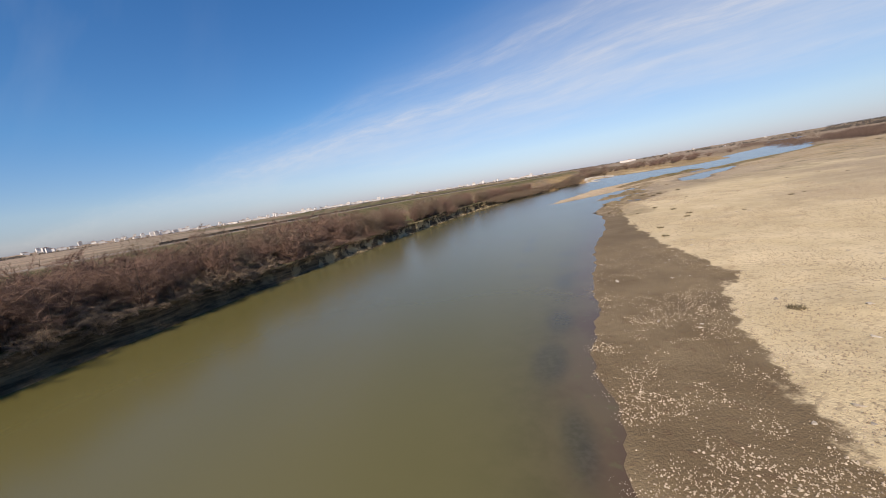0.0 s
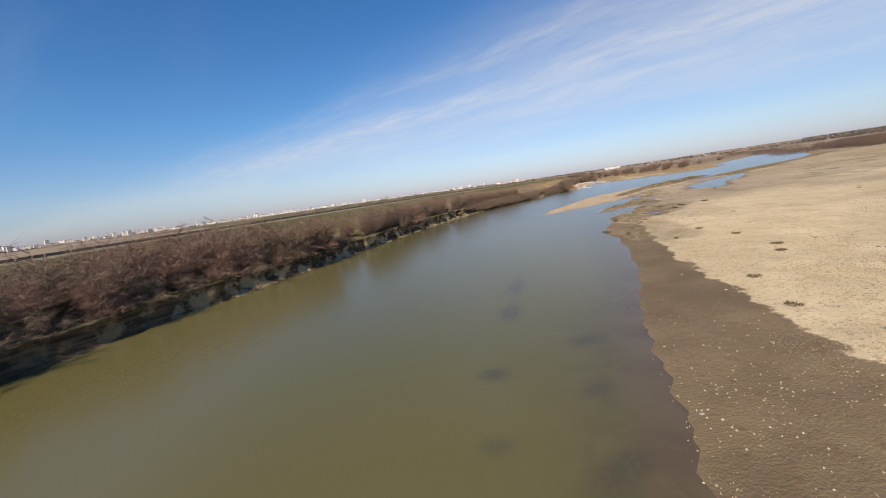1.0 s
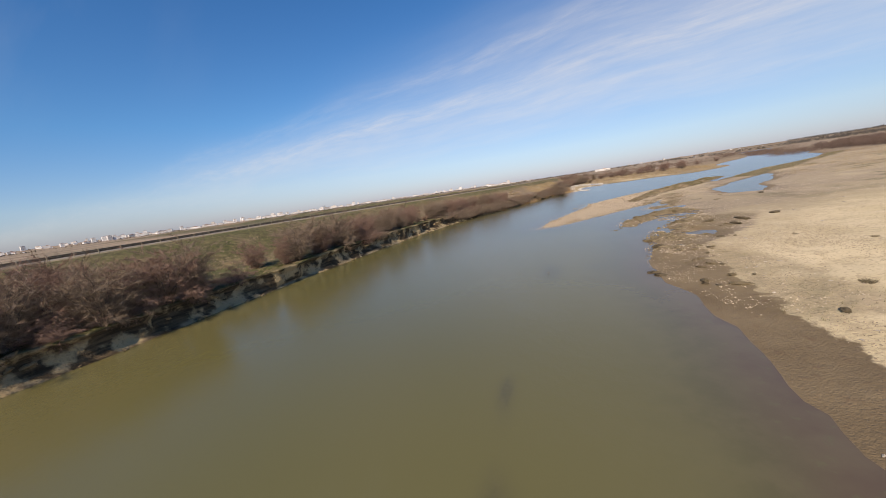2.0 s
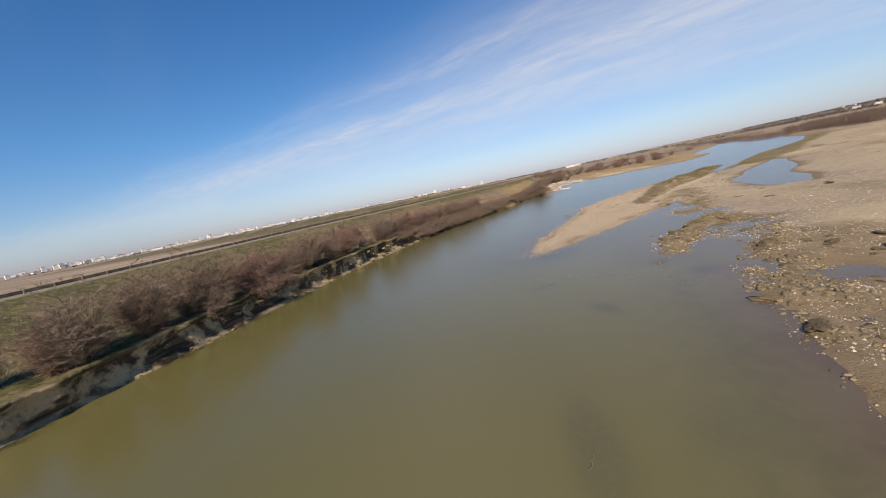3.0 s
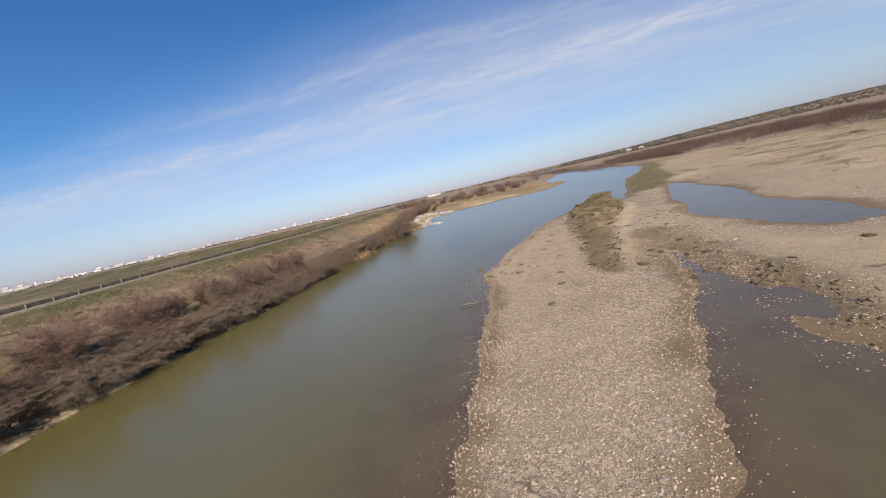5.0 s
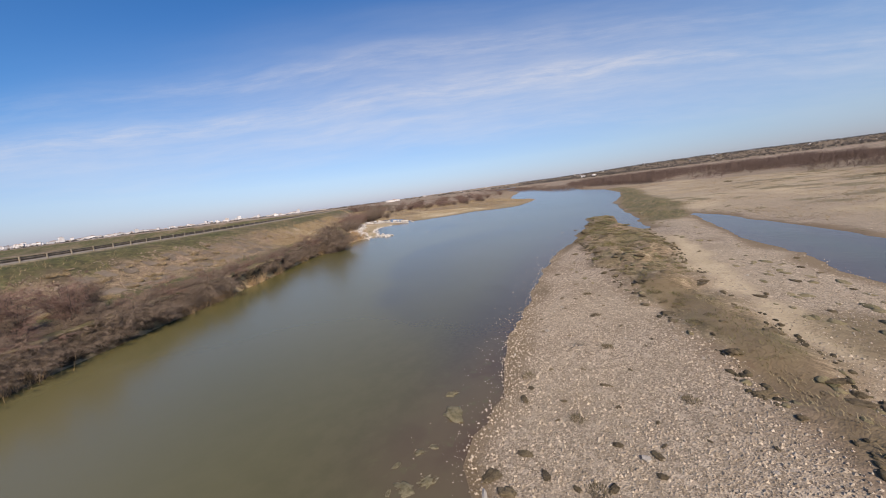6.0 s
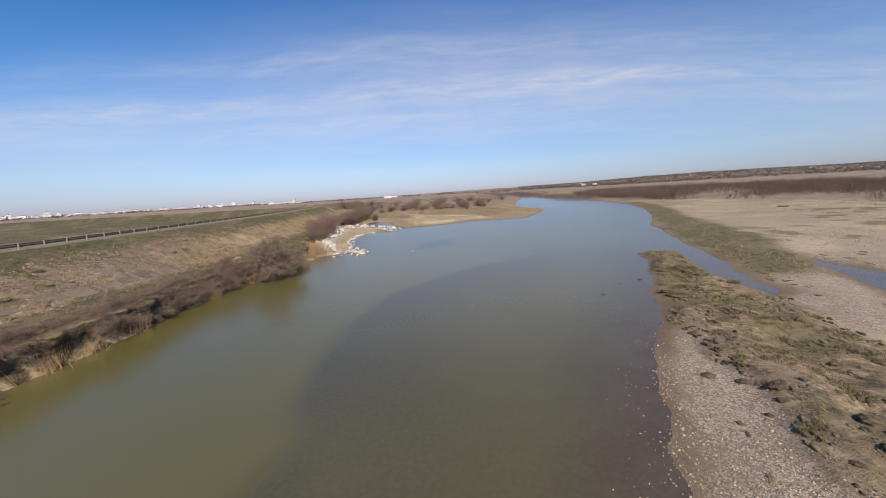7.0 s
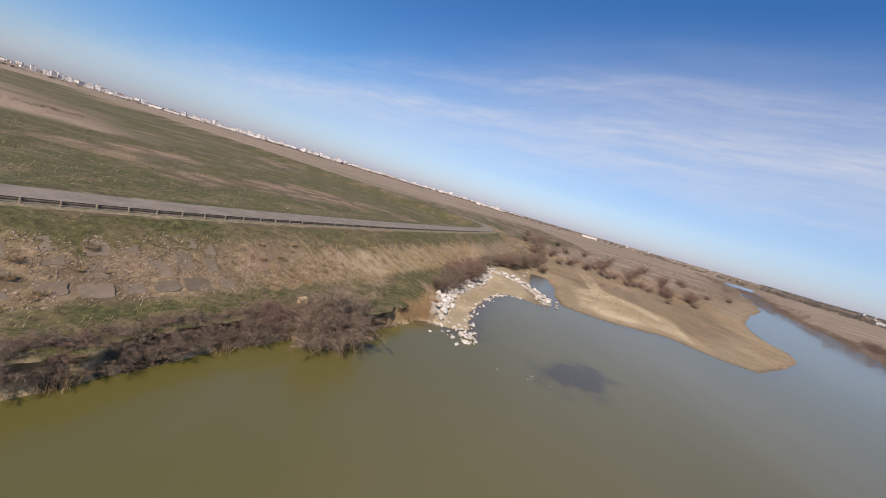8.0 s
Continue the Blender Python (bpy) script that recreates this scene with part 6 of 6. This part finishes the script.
bx, by = inland(58.7, 172.6, 3.0)
boulder = new("boulder", rock_mesh("boulder", 91, TAN_ROCK, 0.75, 16, 0.14))
boulder.matrix_basis = pose(bx, by, float(on_sheet((bx, by))[0]) + 0.32, 6, -8, 30) @ Matrix.Diagonal((1.35, 1.1, 1.15, 1))
tagged(boulder, "tan sandstone boulder on the grassy bank edge", "boulder")


# clods of soil that broke from the bank and hang on its face or lie at its foot
CLOD = varied("dry_pale_soil", (0.085, 0.061, 0.036), (0.31, 0.23, 0.13), 2.2, 0.95, 0.8, 0.06, by="object")
CLODS = [rock_mesh("clod", 200 + i, CLOD, 0.8, 15, 0.28) for i in range(7)]
ln = resample(rounded(LEFT_BANK[2:]), 0.5)
nr = normals(ln)
for i in np.flatnonzero((ln[:, 1] > 44) & (ln[:, 1] < 122)):
    for _ in range(int(RNG.integers(0, 2 + 2 * (lattice(ln[i:i + 1], 7, 211, 2)[0] > 0.5)))):
        low = RNG.uniform(0, 1) < 0.4
        x, y = ln[i] + nr[i] * float(RNG.uniform(-0.1, 0.35) if low else RNG.uniform(0.5, 0.95)) + RNG.normal(0, 0.15, 2)
        size = float(RNG.uniform(0.14, 0.4) if low else RNG.uniform(0.2, 0.65))
        ob = part("clod", CLODS[int(RNG.integers(7))], river_bank)
        ob.matrix_basis = (pose(x, y, float(RNG.uniform(0.0, 0.1) if low else RNG.uniform(0.8, 1.75)), *(float(a) for a in RNG.uniform(-20, 20, 2)), float(RNG.uniform(0, 360)))
                           @ Matrix.Diagonal((size * 1.4, size * 0.9, size * 0.7, 1)))


# ---- guardrail, slabs ----
def box(bm, size, m=Matrix()):
    bmesh.ops.create_cube(bm, size=1.0, matrix=m @ Matrix.Diagonal((*size, 1)))


def rail_mesh(length):
    """A corrugated steel beam, lying along x."""
    prof = [(0.0, -0.155), (0.035, -0.12), (0.035, -0.07), (0.0, -0.03), (0.0, 0.03), (0.035, 0.07), (0.035, 0.12), (0.0, 0.155)]
    prof = prof + [(y - 0.012, z) for y, z in reversed(prof)]
    v = [(x, y, z) for x in (0.0, length) for y, z in prof]
    n = len(prof)
    bm = bmesh.new()
    vs = [bm.verts.new(c) for c in v]
    for i in range(n):
        j = (i + 1) % n
        bm.faces.new((vs[i], vs[j], vs[n + j], vs[n + i]))
    bm.faces.new(vs[:n][::-1])
    bm.faces.new(vs[n:])
    return mesh_bm("rail", bm, RAIL, False)


bm = bmesh.new()
box(bm, (0.11, 0.1, 0.9), Matrix.Translation((0, 0, 0.1)))
bmesh.ops.bevel(bm, geom=bm.edges[:], offset=0.015, segments=1, affect="EDGES")
POST_MESH = mesh_bm("post", bm, POST, False)
ln = resample(EDGE, 2.0)
ln = ln[(ln[:, 1] > 40) & (ln[:, 1] < 262)]
guard = thing("guardrail", (ln[0][0], ln[0][1], CREST), "weathered corrugated steel guardrail on pale posts beside the road", "guardrail")
home = Matrix.Translation((-ln[0][0], -ln[0][1], -CREST))
for i in range(len(ln)):
    d = ln[min(i + 1, len(ln) - 1)] - ln[max(i - 1, 0)]
    turn = math.degrees(math.atan2(d[1], d[0]))
    part("post", POST_MESH, guard).matrix_basis = home @ pose(*ln[i], CREST + 0.02, 0, 0, turn)
for i in range(0, len(ln) - 2, 2):
    d = ln[i + 2] - ln[i]
    turn = math.degrees(math.atan2(d[1], d[0]))
    key = round(float(np.hypot(*d)) + 0.02, 2)
    me = bpy.data.meshes.get(f"rail_{key}") or rail_mesh(key)
    me.name = f"rail_{key}"
    part("rail", me, guard).matrix_basis = home @ pose(*ln[i], CREST + 0.36, 0, 0, turn) @ Matrix.Translation((0, 0.085, 0))

def slab_mesh(seed):
    """A flat slab with a crumbled outline, one metre square."""
    g = np.random.default_rng(seed)
    ring = []
    for side in range(4):
        for s in (0.0, 0.22, 0.5, 0.78):
            q = Vector((s - 0.5, -0.5, 0.0))
            q.rotate(Euler((0, 0, side * math.pi / 2)))
            ring.append(q * (1 - g.uniform(0.0, 0.2 if s else 0.3)))
    bm = bmesh.new()
    top = [bm.verts.new((q.x, q.y, 0.08 + g.normal(0, 0.008))) for q in ring]
    low = [bm.verts.new((q.x * 1.04, q.y * 1.04, -0.1)) for q in ring]
    mid = bm.verts.new((g.normal(0, 0.08), g.normal(0, 0.08), 0.07))
    for k in range(len(ring)):
        m = (k + 1) % len(ring)
        bm.faces.new((top[k], top[m], mid))
        bm.faces.new((low[k], low[m], top[m], top[k]))
    bmesh.ops.recalc_face_normals(bm, faces=bm.faces)
    return mesh_bm("slab", bm, CONCRETE, False)


SLABS = [slab_mesh(s) for s in range(7)]
paving = thing("slope_paving", (44 * K, 178 * K, 3.5), "broken weathered concrete slabs half buried in the levee slope", "slope paving")
ALONG = math.degrees(math.atan2(0.8, 0.6))
slab_at = [(43.5, 167.6, 1.3, 1.5), (45.0, 166.0, 1.1, 1.2), (46.3, 169.8, 0.9, 1.8), (45.9, 172.5, 1.3, 1.4), (47.9, 171.4, 1.1, 2.1), (48.2, 174.2, 0.9, 1.5), (43.2, 161.3, 2.3, 1.3), (44.6, 163.2, 1.5, 1.2), (46.3, 164.7, 1.7, 1.4),
           (48.8, 168.2, 1.7, 1.2), (50.1, 170.0, 1.8, 1.5), (41.2, 165.2, 1.5, 1.3), (39.6, 161.8, 1.4, 1.7), (41.4, 159.0, 1.8, 1.4), (38.4, 155.4, 2.0, 1.5), (36.0, 157.0, 1.3, 1.8), (33.4, 153.8, 1.4, 1.4), (35.2, 151.6, 2.0, 1.5),
           (31.6, 147.6, 1.9, 1.4), (29.2, 148.6, 1.2, 1.7), (27.4, 143.4, 1.8, 1.3)]
slab_at += [(44.6, 169.4, 0.9, 1.3), (47.6, 169.4, 0.8, 1.2), (42.6, 165.2, 1.1, 1.6), (40.6, 163.4, 0.9, 1.3), (47.6, 166.4, 1.2, 1.1), (49.4, 172.8, 0.9, 1.4), (42.0, 162.6, 1.2, 0.9), (39.6, 158.6, 1.3, 1.2), (37.6, 159.2, 1.1, 1.4), (36.8, 153.6, 1.5, 1.1), (34.6, 155.4, 1.0, 1.3), (33.2, 149.6, 1.6, 1.2), (51.6, 172.0, 1.0, 1.0), (46.9, 173.4, 0.8, 1.1)]
for x, y, along, down in slab_at:
    x, y = x * K, y * K
    z0, z1 = on_sheet((x - 0.64, y + 0.48))[0], on_sheet((x + 0.64, y - 0.48))[0]
    ob = part("slab", SLABS[int(RNG.integers(7))], paving)
    ob.matrix_basis = (Matrix.Translation((-44 * K, -178 * K, -3.5)) @ pose(x, y, (z0 + z1) / 2 + float(RNG.uniform(-0.1, -0.05)), 0, 0, ALONG)
                       @ pose(0, 0, 0, math.degrees(math.atan2(z0 - z1, 1.6)) + float(RNG.normal(0, 1.5)), float(RNG.normal(0, 2)), float(RNG.normal(0, 2))) @ Matrix.Diagonal((along * 1.1, down * 1.1, 1, 1)))
p, (z, c) = scatter(-24, 84, 56, 214, 260000)
patchy = 0.5 * lattice(p, 1.6, 151, 3) + 0.5 * lattice(p, 7, 152, 2)
keep = (c["off"] > 3.4 + 1.5 * patchy) & (c["off"] < 10.2 + 6 * (p[:, 1] < 104)) & (c["dl"] > 1) & (patchy > RNG.uniform(0.4, 0.62, len(p)) + 0.1 * step(158, 172, p[:, 1]) + 0.06 * (p[:, 1] < 108))
pebbles("rubble", p[keep][:32000], 0.05, 0.24, "broken concrete rubble strewn over the levee slope", RUBBLE)
p, (z, c) = scatter(12, 64, 108, 168, 110000)
patchy = 0.6 * lattice(p, 1.3, 156, 3) + 0.4 * lattice(p, 5, 157, 2)
keep = (c["off"] > 3.8) & (c["off"] < 9.8) & (c["dl"] > 1) & (patchy > RNG.uniform(0.38, 0.6, len(p)))
pebbles("rubble", p[keep][:26000], 0.05, 0.26, "crumbled concrete and stones between the slope slabs", RUBBLE)
STRAW_TUFTS = [tuft_mesh(s, 170, 0.5, 0.42, STRAW) for s in (15, 16, 17)]
p, (z, c) = scatter(8, 78, 100, 214, 3000)
keep = (c["off"] > 4.2) & (c["off"] < 10.5) & (lattice(p, 6, 153, 2) > 0.46) & (c["dl"] > 1.5)
for i, (x, y) in enumerate(p[keep][:150]):
    ob = new("grass_tuft", STRAW_TUFTS[i % 3])
    s = float(RNG.uniform(0.5, 1.15))
    ob.matrix_basis = pose(x, y, float(on_sheet((x, y))[0]), 0, 0, 41 * i) @ Matrix.Diagonal((s, s, s * 0.85, 1))
    tagged(ob, "golden tussock of dead grass on the levee slope", "grass tuft", "tussocks on the levee")
# rows of dead grass that run down the slope
p, (z, c) = scatter(48, 80, 158, 216, 200000)
row = ((p @ np.array((0.36, 0.93)) + 0.35 * (lattice(p, 3, 154, 2) - 0.5)) / 1.9) % 1.0
keep = (c["off"] > 4.6) & (c["off"] < 10.6) & (row < 0.42) & (c["dl"] > 2) & (lattice(p, 2.0, 155, 2) > 0.36)
blades("grass", p[keep][:26000], 0.42, 0.5, 0.03, STRAW, "rows of straw-coloured dead grass running down the levee")


# ---- town and villages far off ----
def block_meshes(w, d, h, floors, pitched):
    bm = bmesh.new()
    box(bm, (w, d, h), Matrix.Translation((0, 0, h / 2)))
    wall = mesh_bm("wall", bm, PLASTER, False)
    bm = bmesh.new()
    if pitched:
        a = [bm.verts.new(c) for c in ((-w * 0.54, -d * 0.56, h), (w * 0.54, -d * 0.56, h), (w * 0.54, d * 0.56, h), (-w * 0.54, d * 0.56, h), (-w * 0.54, 0, h + d * 0.36), (w * 0.54, 0, h + d * 0.36))]
        for q in ((0, 1, 5, 4), (2, 3, 4, 5), (1, 2, 5), (3, 0, 4), (3, 2, 1, 0)):
            bm.faces.new([a[i] for i in q])
    else:
        box(bm, (w * 1.02, d * 1.02, 0.8), Matrix.Translation((0, 0, h + 0.4)))
        box(bm, (w * 0.2, d * 0.4, 2.4), Matrix.Translation((w * 0.1, 0, h + 2.0)))
    roof = mesh_bm("roof", bm, ROOFING, False)
    bm = bmesh.new()
    for k in range(floors):
        for x in np.linspace(-0.42, 0.42, max(2, int(w / 3.5))):
            box(bm, (1.3, d + 0.3, 1.2), Matrix.Translation((x * w, 0, (k + 0.55) * h / floors)))
    return wall, roof, mesh_bm("window_row", bm, PANE, False)


KINDS = [("apartment_block", block_meshes(26, 12, 13, 4, False), "pale concrete apartment block of the distant town", "building"),
         ("apartment_block", block_meshes(18, 14, 24, 8, False), "tall white apartment block of the distant town", "building"),
         ("house", block_meshes(12, 9, 5, 2, True), "small white house with a pitched roof far off", "house"),
         ("warehouse", block_meshes(60, 22, 8, 1, False), "long low white warehouse on the horizon", "building")]


def build_house(kind, az, far, turn, scale=1.0):
    name, meshes, label, category = KINDS[kind]
    x, y = 40 + far * math.sin(radians(az)), 90 + far * math.cos(radians(az))
    ob = thing(name, (x, y, float(on_sheet((x, y))[0]) - 0.3), label, category, "distant town", turn, scale)
    for n, me in zip(("wall", "roof", "window_row"), meshes):
        piece = part(n, me, ob)
        if n == "window_row":
            tagged(piece, kind="stuff")


for _ in range(460):
    az = float(RNG.uniform(-54, 16))
    thick = math.exp(-((az + 20) / 26) ** 2)
    if RNG.uniform(0, 1) > 0.35 + 0.65 * thick:
        continue
    far = float(RNG.uniform(1700, 2500))
    build_house(int(RNG.choice([0, 0, 1, 2, 2, 3], p=[0.25, 0.2, 0.16, 0.15, 0.12, 0.12])), az, far, float(RNG.uniform(-25, 25) - az), float(RNG.uniform(0.48, 0.85)))
for az in (-44.5, -43.6, -42.6, -36, -31, -29.8):
    build_house(1, az, 1900, 10 - az, 0.7)
build_house(3, 26.2, 1500, -26, 0.9)
for _ in range(90):
    az = float(RNG.uniform(28, 112))
    build_house(int(RNG.choice([0, 2, 2, 2, 2])), az, float(RNG.uniform(1700, 3300)), float(RNG.uniform(0, 180)), float(RNG.uniform(0.4, 0.75)))
